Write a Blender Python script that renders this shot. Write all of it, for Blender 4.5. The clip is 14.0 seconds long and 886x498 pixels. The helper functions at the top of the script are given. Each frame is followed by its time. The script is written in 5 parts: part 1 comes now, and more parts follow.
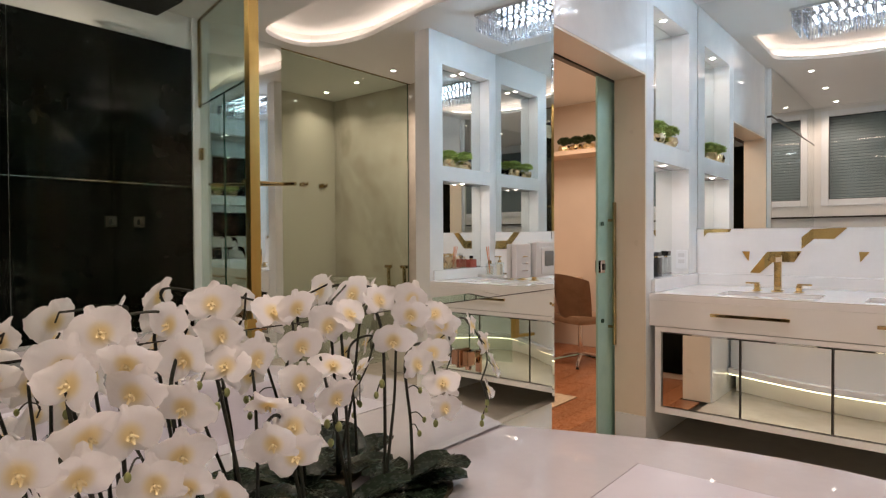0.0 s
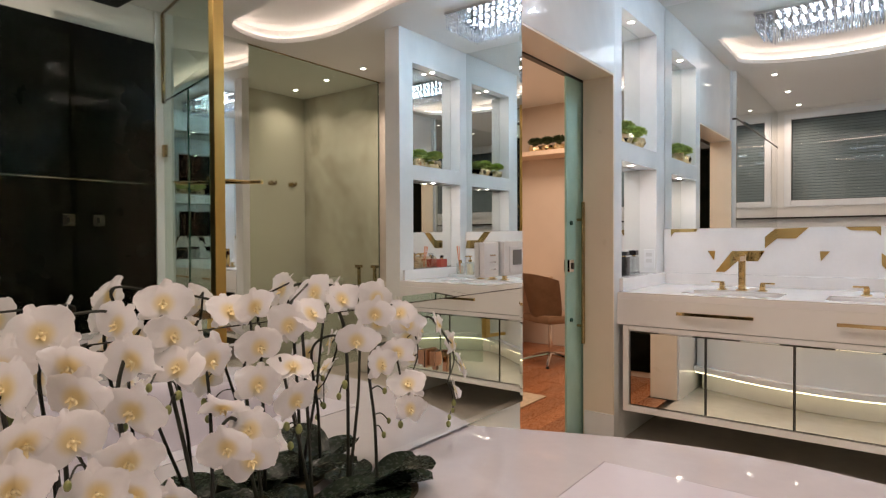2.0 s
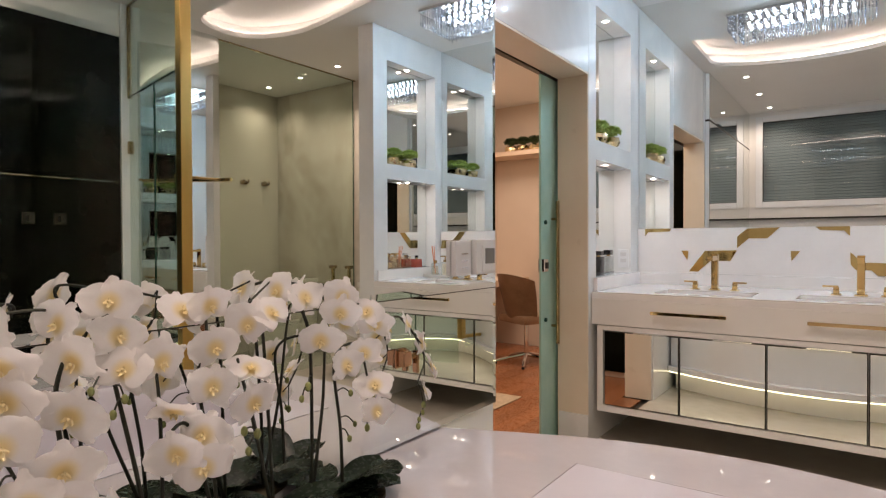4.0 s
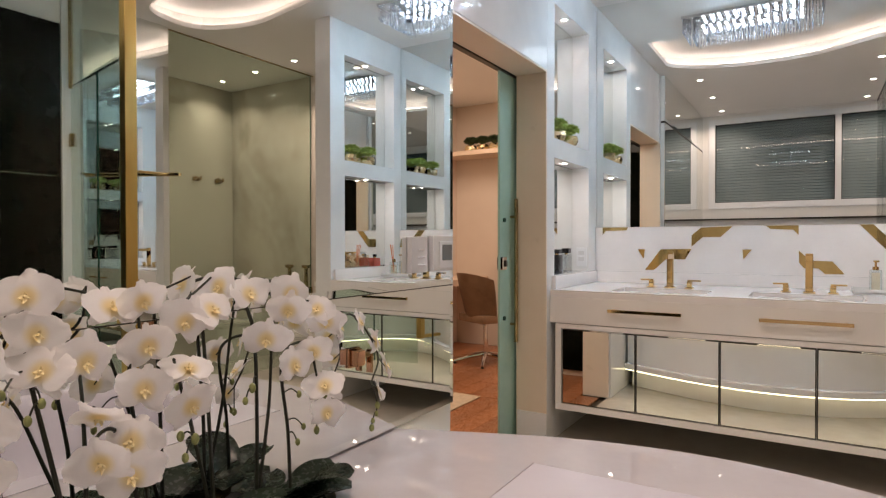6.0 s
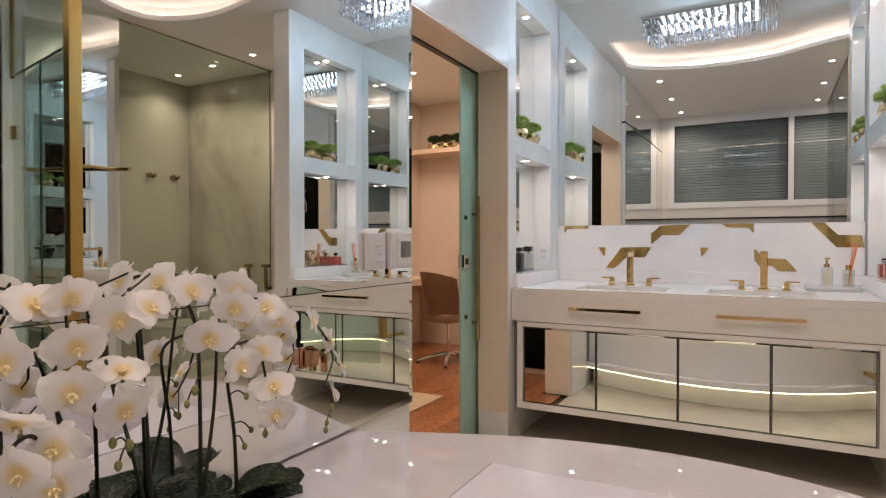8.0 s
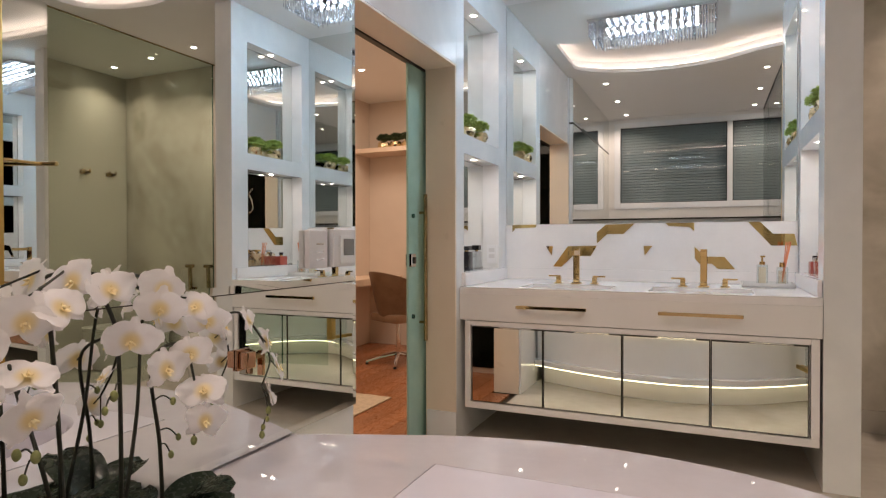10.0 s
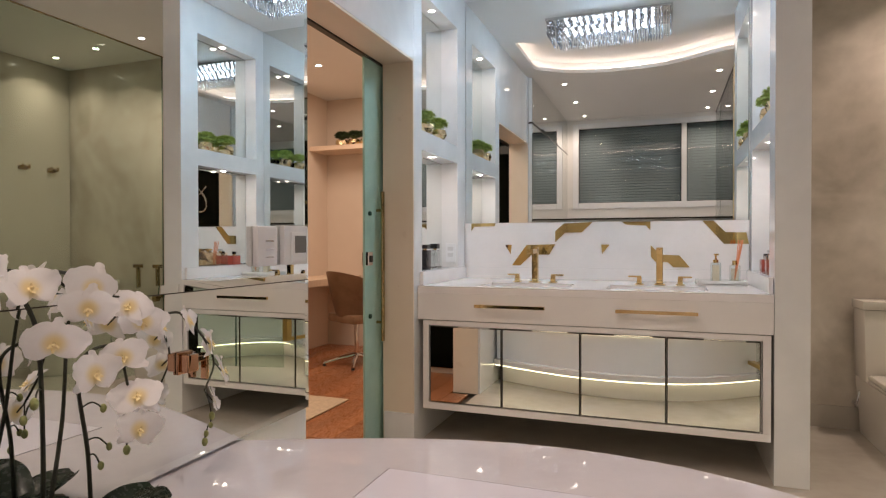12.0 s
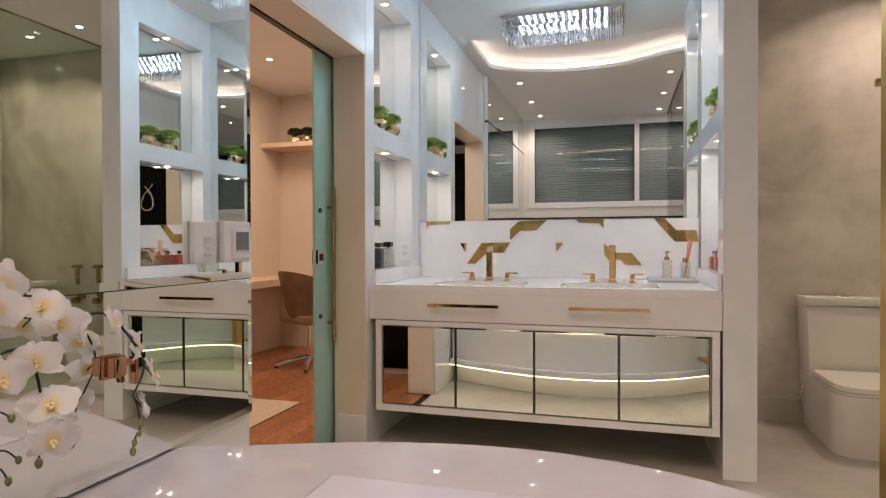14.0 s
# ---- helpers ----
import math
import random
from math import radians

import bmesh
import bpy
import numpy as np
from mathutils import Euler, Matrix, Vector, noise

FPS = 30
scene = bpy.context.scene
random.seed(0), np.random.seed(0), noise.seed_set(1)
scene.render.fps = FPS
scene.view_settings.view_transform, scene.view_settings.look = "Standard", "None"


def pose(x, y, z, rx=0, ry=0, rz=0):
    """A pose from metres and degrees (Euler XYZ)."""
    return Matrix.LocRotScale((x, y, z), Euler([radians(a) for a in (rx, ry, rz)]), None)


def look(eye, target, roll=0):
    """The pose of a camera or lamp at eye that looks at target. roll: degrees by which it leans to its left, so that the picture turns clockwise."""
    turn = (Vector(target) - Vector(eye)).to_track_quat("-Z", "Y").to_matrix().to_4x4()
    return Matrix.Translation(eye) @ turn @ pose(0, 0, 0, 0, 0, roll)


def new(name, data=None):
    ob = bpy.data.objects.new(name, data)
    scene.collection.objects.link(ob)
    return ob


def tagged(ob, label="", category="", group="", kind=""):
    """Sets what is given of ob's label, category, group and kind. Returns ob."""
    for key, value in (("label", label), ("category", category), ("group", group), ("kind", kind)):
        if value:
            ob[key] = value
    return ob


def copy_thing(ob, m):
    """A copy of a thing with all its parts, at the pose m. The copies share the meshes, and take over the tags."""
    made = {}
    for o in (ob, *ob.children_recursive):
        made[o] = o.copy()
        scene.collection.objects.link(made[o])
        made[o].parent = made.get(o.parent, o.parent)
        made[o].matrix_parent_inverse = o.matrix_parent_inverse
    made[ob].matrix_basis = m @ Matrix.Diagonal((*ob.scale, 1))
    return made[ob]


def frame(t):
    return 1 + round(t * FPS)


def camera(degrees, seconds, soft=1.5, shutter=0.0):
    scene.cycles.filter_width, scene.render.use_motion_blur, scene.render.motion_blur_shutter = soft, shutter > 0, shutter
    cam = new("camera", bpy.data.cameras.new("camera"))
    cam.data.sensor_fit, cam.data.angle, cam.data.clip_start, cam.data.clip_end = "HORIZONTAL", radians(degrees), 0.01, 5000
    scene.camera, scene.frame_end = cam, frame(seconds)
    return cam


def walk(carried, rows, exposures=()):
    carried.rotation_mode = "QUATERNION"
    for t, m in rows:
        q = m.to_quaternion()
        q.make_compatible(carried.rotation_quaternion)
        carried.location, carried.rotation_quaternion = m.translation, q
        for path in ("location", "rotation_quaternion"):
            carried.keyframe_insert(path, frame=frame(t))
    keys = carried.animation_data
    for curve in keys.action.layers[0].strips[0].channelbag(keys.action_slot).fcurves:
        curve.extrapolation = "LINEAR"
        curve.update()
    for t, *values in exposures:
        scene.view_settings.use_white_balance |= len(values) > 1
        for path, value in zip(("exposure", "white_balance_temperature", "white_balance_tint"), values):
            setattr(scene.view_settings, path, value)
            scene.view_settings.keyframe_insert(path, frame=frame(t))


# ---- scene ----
cam = camera(72.82, 14.0, soft=1.25)
# seconds, x, y, z, yaw, pitch, roll
ROWS = [
    (0.0, 1.2558, -0.4305, 1.1592, 40.023, -0.936, 0.324),
    (0.5, 1.2567, -0.4236, 1.1578, 39.420, -0.929, 0.333),
    (1.0, 1.2571, -0.4166, 1.1560, 38.788, -0.914, 0.309),
    (1.5, 1.2571, -0.4082, 1.1539, 38.150, -0.916, 0.284),
    (2.0, 1.2564, -0.3975, 1.1519, 37.457, -0.908, 0.264),
    (2.5, 1.2559, -0.3849, 1.1499, 36.809, -0.907, 0.254),
    (3.0, 1.2543, -0.3714, 1.1477, 36.475, -0.874, 0.237),
    (5.5, 1.2365, -0.3044, 1.1256, 32.646, -0.698, 0.099),
    (6.0, 1.2332, -0.2905, 1.1225, 31.670, -0.712, 0.061),
    (6.5, 1.2315, -0.2769, 1.1195, 30.880, -0.735, 0.091),
    (7.0, 1.2308, -0.2645, 1.1165, 30.443, -0.720, 0.089),
    (7.5, 1.2315, -0.2521, 1.1129, 29.540, -0.687, 0.091),
    (8.0, 1.2328, -0.2391, 1.1095, 28.408, -0.700, 0.044),
    (10.5, 1.2433, -0.1801, 1.0954, 23.179, -0.618, 0.089),
    (11.0, 1.2416, -0.1673, 1.0926, 22.546, -0.605, 0.060),
    (11.5, 1.2385, -0.1515, 1.0897, 21.407, -0.598, 0.046),
    (12.0, 1.2385, -0.1349, 1.0862, 20.219, -0.601, 0.081),
    (12.5, 1.2412, -0.1185, 1.0829, 19.256, -0.579, 0.071),
    (13.0, 1.2444, -0.1027, 1.0792, 18.328, -0.555, 0.129),
    (13.5, 1.2467, -0.0866, 1.0756, 17.388, -0.553, 0.096),
    (14.0, 1.2487, -0.0697, 1.0726, 16.316, -0.573, 0.166),
]
walk(cam, [(t, pose(x, y, z, 90 + pitch, roll, yaw)) for t, x, y, z, yaw, pitch, roll in ROWS],
     exposures=[(0.0, 0.04), (3.0, 0.02), (6.0, -0.03), (8.0, -0.06), (11.0, -0.09), (14.0, -0.07)])

# ---- world and exposure ----
world = bpy.data.worlds.new("night")
scene.world = world
world.use_nodes = True
world.node_tree.nodes["Background"].inputs[0].default_value = (0.01, 0.012, 0.018, 1)
world.node_tree.nodes["Background"].inputs[1].default_value = 0.3

# main sizes of the room
H = 2.70            # ceiling
Y_VAN = 3.72        # plane of the vanity mirror
Y_WIN = -0.55       # window wall
X_PAR = 1.70        # inner face of the partition beside the vanity
DECK = 0.48         # top of the bath deck
Y_BACK = 3.95       # wall behind the toilet
X_RIGHT = 4.05


# ---- lamps ----
def area_lamp(name, at, target, sx, sy, watts, colour):
    data = bpy.data.lights.new(name, "AREA")
    data.shape, data.size, data.size_y, data.energy, data.color = "RECTANGLE", sx, sy, watts, colour
    ob = new(name, data)
    ob.matrix_world = look(at, target)
    return ob


def disc_lamp(name, at, watts, colour, size, spread=180):
    """A small round lamp that shines straight down."""
    data = bpy.data.lights.new(name, "AREA")
    data.shape, data.size, data.energy, data.color = "DISK", size, watts, colour
    data.spread = radians(spread)
    ob = new(name, data)
    ob.location = at
    return ob


WARM = (1.0, 0.77, 0.65)
COOL = (0.56, 0.78, 1.0)
DOWNLIGHTS = [(0.28, 1.38), (0.28, 0.54), (0.28, -0.26), (1.72, 1.38), (1.72, 0.54), (1.72, -0.28),
              (2.68, 3.50), (3.24, 3.56), (3.78, 3.62)]
for x, y in DOWNLIGHTS:
    disc_lamp("downlight_lamp", (x, y, H - 0.006), 4.35 if x < 2 else 7.8 if x < 3 else 2.7, WARM, 0.034, 135 if x < 2 else 125)
for x in (0.62, 0.78, 0.94, 1.10):
    data = bpy.data.lights.new("chandelier_lamp", "POINT")
    data.energy, data.color, data.shadow_soft_size = 6.6, COOL, 0.008
    new("chandelier_lamp", data).location = (x, 3.06, 2.628)
# unseen square panels, added to brighten the study and the doorway jamb
area_lamp("study_fill", (-1.15, 2.3, 2.57), (-1.15, 2.3, 0), 1.0, 1.0, 23, (1.0, 0.77, 0.60))
area_lamp("study_back_fill", (-1.2, 4.3, 2.57), (-1.2, 4.3, 0), 0.8, 0.8, 23, (1.0, 0.77, 0.60))
# added light over the shower, no fitting belongs to it
area_lamp("shower_fill", (2.3, 0.9, 2.68), (2.3, 0.9, 0), 0.1, 0.1, 4, WARM)


# ---- materials ----
def material(name, colour=(0.8, 0.8, 0.8), rough=0.5, metal=0.0, spec=0.5, coat=0.0):
    m = bpy.data.materials.new(name)
    m.use_nodes = True
    b = m.node_tree.nodes["Principled BSDF"]
    b.inputs["Base Color"].default_value = (*colour, 1)
    b.inputs["Roughness"].default_value = rough
    b.inputs["Metallic"].default_value = metal
    b.inputs["Specular IOR Level"].default_value = spec
    b.inputs["Coat Weight"].default_value = coat
    b.inputs["Coat Roughness"].default_value = 0.05
    return m


def varied(name, low, high, scale, rough=0.5, rough_var=0.08, bump=0.0, bump_scale=60.0, detail=6.0, coords="Object",
           stretch=(1, 1, 1), metal=0.0, spec=0.5, coat=0.0, distort=0.0, warp=None):
    """Two scales of noise in the colour, a little in the gloss, fine relief."""
    m = material(name, high, rough, metal, spec, coat)
    n, l = m.node_tree.nodes, m.node_tree.links
    b = n["Principled BSDF"]
    tc, mp = n.new("ShaderNodeTexCoord"), n.new("ShaderNodeMapping")
    mp.inputs["Scale"].default_value = stretch
    l.new(tc.outputs[coords], mp.inputs[0])
    big, small = n.new("ShaderNodeTexNoise"), n.new("ShaderNodeTexNoise")
    big.inputs["Scale"].default_value, big.inputs["Detail"].default_value, big.inputs["Distortion"].default_value = scale, detail, distort
    small.inputs["Scale"].default_value, small.inputs["Detail"].default_value = scale * 9, 4
    l.new(mp.outputs[0], big.inputs["Vector"])
    l.new(mp.outputs[0], small.inputs["Vector"])
    mix = n.new("ShaderNodeMath")
    mix.operation = "MULTIPLY_ADD"
    mix.inputs[1].default_value = 0.25
    l.new(small.outputs[0], mix.inputs[0])
    l.new(big.outputs[0], mix.inputs[2])
    ramp = n.new("ShaderNodeValToRGB")
    ramp.color_ramp.elements[0].position, ramp.color_ramp.elements[0].color = 0.42, (*low, 1)
    ramp.color_ramp.elements[1].position, ramp.color_ramp.elements[1].color = 0.78, (*high, 1)
    l.new(mix.outputs[0], ramp.inputs[0])
    l.new(ramp.outputs[0], b.inputs["Base Color"])
    rr = n.new("ShaderNodeMapRange")
    rr.inputs["To Min"].default_value, rr.inputs["To Max"].default_value = max(0.02, rough - rough_var), rough + rough_var
    l.new(small.outputs[0], rr.inputs[0])
    l.new(rr.outputs[0], b.inputs["Roughness"])
    if bump:
        fine, bp = n.new("ShaderNodeTexNoise"), n.new("ShaderNodeBump")
        fine.inputs["Scale"].default_value, fine.inputs["Detail"].default_value = bump_scale, 5
        bp.inputs["Strength"].default_value, bp.inputs["Distance"].default_value = bump, 0.002
        l.new(mp.outputs[0], fine.inputs["Vector"])
        l.new(fine.outputs[0], bp.inputs["Height"])
        l.new(bp.outputs[0], b.inputs["Normal"])
    return m


def glowing(name, colour, strength):
    m = bpy.data.materials.new(name)
    m.use_nodes = True
    n = m.node_tree.nodes
    n.clear()
    e, o = n.new("ShaderNodeEmission"), n.new("ShaderNodeOutputMaterial")
    e.inputs[0].default_value, e.inputs[1].default_value = (*colour, 1), strength
    m.node_tree.links.new(e.outputs[0], o.inputs[0])
    return m


def glassy(name, colour, rough=0.0, clear=0.97, gloss=0.04):
    """Thin glass: clear, with the gloss of its faces."""
    m = bpy.data.materials.new(name)
    m.use_nodes = True
    n, l = m.node_tree.nodes, m.node_tree.links
    n.clear()
    t, g, w, p, r, x, o = (n.new("ShaderNode" + k) for k in ("BsdfTransparent", "BsdfGlossy", "LayerWeight", "Math", "MapRange", "MixShader", "OutputMaterial"))
    t.inputs[0].default_value = (*[clear * c for c in colour], 1)
    g.inputs["Roughness"].default_value = rough
    w.inputs[0].default_value = 0.5
    p.operation, p.inputs[1].default_value = "POWER", 4.0
    r.inputs["To Min"].default_value, r.inputs["To Max"].default_value = gloss, 1.0
    l.new(w.outputs["Facing"], p.inputs[0])
    l.new(p.outputs[0], r.inputs[0])
    l.new(r.outputs[0], x.inputs[0])
    l.new(t.outputs[0], x.inputs[1])
    l.new(g.outputs[0], x.inputs[2])
    l.new(x.outputs[0], o.inputs[0])
    return m


M_WHITE_STONE = varied("polished white stone cladding", (0.74, 0.75, 0.75), (0.86, 0.86, 0.85), 1.1, 0.05, 0.02, 0.02, 25, distort=1.5, spec=0.45)
M_PAINT = varied("off white wall paint", (0.76, 0.74, 0.70), (0.82, 0.80, 0.77), 0.8, 0.55, 0.08, 0.05, 180)
M_PAINTB = varied("pale beige cladding", (0.56, 0.51, 0.43), (0.63, 0.58, 0.50), 0.9, 0.25, 0.05, 0.02, 60)
M_CEIL = varied("white ceiling paint", (0.81, 0.80, 0.78), (0.85, 0.84, 0.82), 0.5, 0.7, 0.06, 0.04, 220)
M_BEIGE = varied("beige grey marble", (0.40, 0.355, 0.29), (0.70, 0.635, 0.55), 1.2, 0.14, 0.05, 0.02, 20, detail=7, distort=1.1)
n, l = M_BEIGE.node_tree.nodes, M_BEIGE.node_tree.links
veins, thin, pale = n.new("ShaderNodeTexNoise"), n.new("ShaderNodeValToRGB"), n.new("ShaderNodeMix")
veins.inputs["Scale"].default_value, veins.inputs["Detail"].default_value, veins.inputs["Distortion"].default_value = 0.7, 2.0, 1.2
tilt = n.new("ShaderNodeMapping")
tilt.inputs["Rotation"].default_value, tilt.inputs["Scale"].default_value = (0.0, radians(-38), radians(20)), (1.0, 1.0, 2.6)
l.new(n["Texture Coordinate"].outputs["Object"], tilt.inputs[0])
l.new(tilt.outputs[0], veins.inputs["Vector"])
e = thin.color_ramp.elements
e[0].position, e[0].color, e[1].position, e[1].color = 0.42, (0, 0, 0, 1), 0.58, (0, 0, 0, 1)
e.new(0.50).color = (0.20, 0.20, 0.20, 1)
l.new(veins.outputs[0], thin.inputs[0])
pale.data_type = "RGBA"
pale.inputs[7].default_value = (0.74, 0.68, 0.60, 1)
l.new(thin.outputs[0], pale.inputs[0])
l.new(n["Principled BSDF"].inputs["Base Color"].links[0].from_socket, pale.inputs[6])
l.new(pale.outputs[2], n["Principled BSDF"].inputs["Base Color"])
M_FLOOR = varied("grey beige porcelain floor", (0.40, 0.365, 0.31), (0.50, 0.46, 0.40), 1.6, 0.22, 0.06, 0.03, 40, detail=8, distort=1.0)
M_BASEB = varied("pale beige porcelain baseboard", (0.46, 0.42, 0.36), (0.54, 0.50, 0.44), 1.6, 0.25, 0.06, 0.03, 40, detail=8, distort=1.0)
M_QUARTZ = varied("white quartz", (0.84, 0.82, 0.81), (0.89, 0.87, 0.86), 6, 0.08, 0.03)
M_DECK = varied("polished white deck stone", (0.48, 0.455, 0.475), (0.53, 0.505, 0.525), 3, 0.03, 0.010)
M_TUB = varied("white acrylic", (0.56, 0.54, 0.60), (0.61, 0.59, 0.65), 1.5, 0.06, 0.02)
M_LACQUER = varied("white lacquer", (0.83, 0.81, 0.79), (0.87, 0.85, 0.83), 2, 0.22, 0.04)
M_JAMB = varied("cream stone jamb", (0.76, 0.65, 0.51), (0.83, 0.72, 0.58), 1.4, 0.3, 0.06, 0.02, 30)
M_MIRROR = material("silver mirror", (0.86, 0.88, 0.86), 0.0, 1.0)
M_GOLD = varied("polished gold", (0.66, 0.45, 0.18), (0.76, 0.54, 0.24), 8, 0.05, 0.02, metal=1.0)
M_GOLD_FLAT = varied("polished gold inlay", (0.50, 0.37, 0.15), (0.60, 0.46, 0.20), 6, 0.035, 0.015, metal=1.0)
M_ROSE = varied("rose gold", (0.48, 0.26, 0.14), (0.60, 0.35, 0.20), 8, 0.05, 0.03, metal=1.0)
M_POST = varied("satin gold post", (0.62, 0.42, 0.13), (0.74, 0.52, 0.19), 5, 0.3, 0.05, metal=1.0, stretch=(1, 1, 0.2))
M_DARKGOLD = varied("aged gold", (0.34, 0.24, 0.11), (0.50, 0.37, 0.18), 12, 0.25, 0.06, metal=1.0)
M_POT = varied("crumpled pale gold", (0.80, 0.62, 0.34), (0.92, 0.78, 0.52), 20, 0.16, 0.05, metal=1.0)
M_EDGE = material("dark green glass edge", (0.02, 0.07, 0.05), 0.15)
M_REED = material("coral reed", (0.75, 0.26, 0.12), 0.6)
M_PEACHL = varied("warm beige laminate", (0.66, 0.50, 0.37), (0.72, 0.56, 0.43), 2, 0.4, 0.06, stretch=(1, 8, 1))
M_CHROME = material("chrome", (0.8, 0.8, 0.82), 0.08, 1.0)
M_DARK = material("dark bronze frame", (0.05, 0.045, 0.035), 0.3, 0.6)
M_BLACK = varied("black polished stone", (0.001, 0.0015, 0.001), (0.002, 0.003, 0.002), 1.2, 0.008, 0.002, spec=0.08)
M_GLASS = glassy("clear glass", (0.89, 0.955, 0.90), 0.0, 0.97, 0.035)
M_THIN = glassy("thin clear glass", (0.95, 0.99, 0.97), 0.0, 0.98, 0.010)
M_GREEN = varied("frosted green glass", (0.30, 0.50, 0.42), (0.42, 0.62, 0.53), 1.5, 0.25, 0.05, spec=0.6)
M_WINGLASS = glassy("window glass", (0.92, 0.96, 0.96), 0.0, 0.97, 0.04)
M_SHUTTER = varied("grey shutter slats", (0.24, 0.27, 0.28), (0.31, 0.34, 0.35), 3, 0.75, 0.08, stretch=(1, 1, 14))
M_UPVC = varied("white window frame", (0.76, 0.77, 0.78), (0.82, 0.83, 0.84), 2, 0.3, 0.05)
M_PORCELAIN = varied("white glazed porcelain", (0.78, 0.74, 0.66), (0.82, 0.78, 0.71), 1.5, 0.08, 0.03, coat=0.4)
M_PEACH = varied("warm study wall paint", (0.66, 0.555, 0.46), (0.72, 0.615, 0.52), 0.8, 0.6, 0.08, 0.04, 180)
M_RUG = varied("beige rug", (0.52, 0.40, 0.28), (0.64, 0.50, 0.36), 40, 0.9, 0.05, 0.5, 300)
M_LEATHER = varied("tan leather", (0.24, 0.15, 0.09), (0.34, 0.22, 0.14), 7, 0.42, 0.1, 0.15, 220)
M_PETAL = varied("white orchid petal", (0.93, 0.90, 0.89), (0.97, 0.955, 0.945), 22, 0.55, 0.08, 0.04, 90)
M_LIP = varied("yellow orchid centre", (0.86, 0.66, 0.27), (0.95, 0.86, 0.58), 60, 0.5, 0.1)
M_LEAF = varied("dark orchid leaf", (0.012, 0.022, 0.014), (0.034, 0.055, 0.034), 9, 0.26, 0.1, 0.1, 60)
M_STEM = varied("dark green stem", (0.008, 0.009, 0.005), (0.022, 0.026, 0.012), 30, 0.5, 0.1, 0.2, 120)
M_BUD = varied("green bud", (0.16, 0.19, 0.05), (0.32, 0.34, 0.13), 30, 0.5, 0.1)
M_MOSS = varied("brown moss", (0.05, 0.04, 0.02), (0.14, 0.11, 0.06), 60, 0.9, 0.05, 0.6, 200)
# topiary green with the shade of backlit leaves mixed into the colour
M_SHADEBUSH = varied("shaded green topiary", (0.02, 0.03, 0.012), (0.06, 0.09, 0.03), 60, 0.6, 0.1)
M_BUSH = varied("bright green topiary", (0.20, 0.30, 0.05), (0.50, 0.62, 0.18), 60, 0.6, 0.1)
M_CONTROL = varied("silver plastic", (0.62, 0.62, 0.62), (0.70, 0.70, 0.70), 4, 0.35, 0.05)
M_SCREEN = material("grey display", (0.16, 0.16, 0.15), 0.15)
M_RUBBER = material("black rubber", (0.02, 0.02, 0.02), 0.6)
M_AMBER = glassy("amber perfume", (1.0, 0.93, 0.82), 0.03, 0.98, 0.08)
M_PINKP = material("coral perfume", (0.70, 0.16, 0.12), 0.05, 0.0, 0.6)
M_BLACKP = material("black bottle glass", (0.012, 0.012, 0.015), 0.05, 0.0, 0.6)
M_CLEARP = glassy("pale bottle glass", (0.93, 0.95, 0.95), 0.02, 0.93, 0.10)
M_TRAY = varied("pale frosted glass", (0.72, 0.73, 0.71), (0.80, 0.80, 0.78), 9, 0.2, 0.05)
M_CREAM = material("cream soap bottle", (0.82, 0.72, 0.56), 0.12)
G_DOWN = glowing("downlight glow", (1.0, 0.90, 0.80), 45)
G_COVE = glowing("cove strip glow", (1.0, 0.78, 0.69), 11)
G_LED = glowing("warm strip glow", (1.0, 0.84, 0.52), 5)
G_CRYSTAL = glowing("cool lamp glow", (0.86, 0.92, 1.0), 16)
for m in (M_PINKP,):
    m.node_tree.nodes["Principled BSDF"].inputs["Transmission Weight"].default_value = 0.55
n, l = M_PETAL.node_tree.nodes, M_PETAL.node_tree.links
glow_through, blend = n.new("ShaderNodeBsdfTranslucent"), n.new("ShaderNodeMixShader")
glow_through.inputs[0].default_value, blend.inputs[0].default_value = (0.96, 0.92, 0.89, 1), 0.48
# pale yellow blush round the heart of the flower
where, far, tint, blush = n.new("ShaderNodeTexCoord"), n.new("ShaderNodeVectorMath"), n.new("ShaderNodeMapRange"), n.new("ShaderNodeMix")
far.operation, blush.data_type = "LENGTH", "RGBA"
tint.interpolation_type = "SMOOTHSTEP"
tint.inputs["From Min"].default_value, tint.inputs["From Max"].default_value = 0.006, 0.029
tint.inputs["To Min"].default_value, tint.inputs["To Max"].default_value = 0.0, 1.0
blush.inputs[6].default_value = (0.93, 0.80, 0.46, 1)
l.new(where.outputs["Object"], far.inputs[0])
l.new(far.outputs["Value"], tint.inputs[0])
l.new(tint.outputs[0], blush.inputs[0])
l.new(n["Principled BSDF"].inputs["Base Color"].links[0].from_socket, blush.inputs[7])
l.new(blush.outputs[2], n["Principled BSDF"].inputs["Base Color"])
l.new(blush.outputs[2], glow_through.inputs[0])
l.new(n["Principled BSDF"].outputs[0], blend.inputs[1])
l.new(glow_through.outputs[0], blend.inputs[2])
l.new(blend.outputs[0], n["Material Output"].inputs[0])
M_CRYSTAL = glassy("cut crystal", (0.88, 0.93, 1.0), 0.08, 0.86, 0.34)


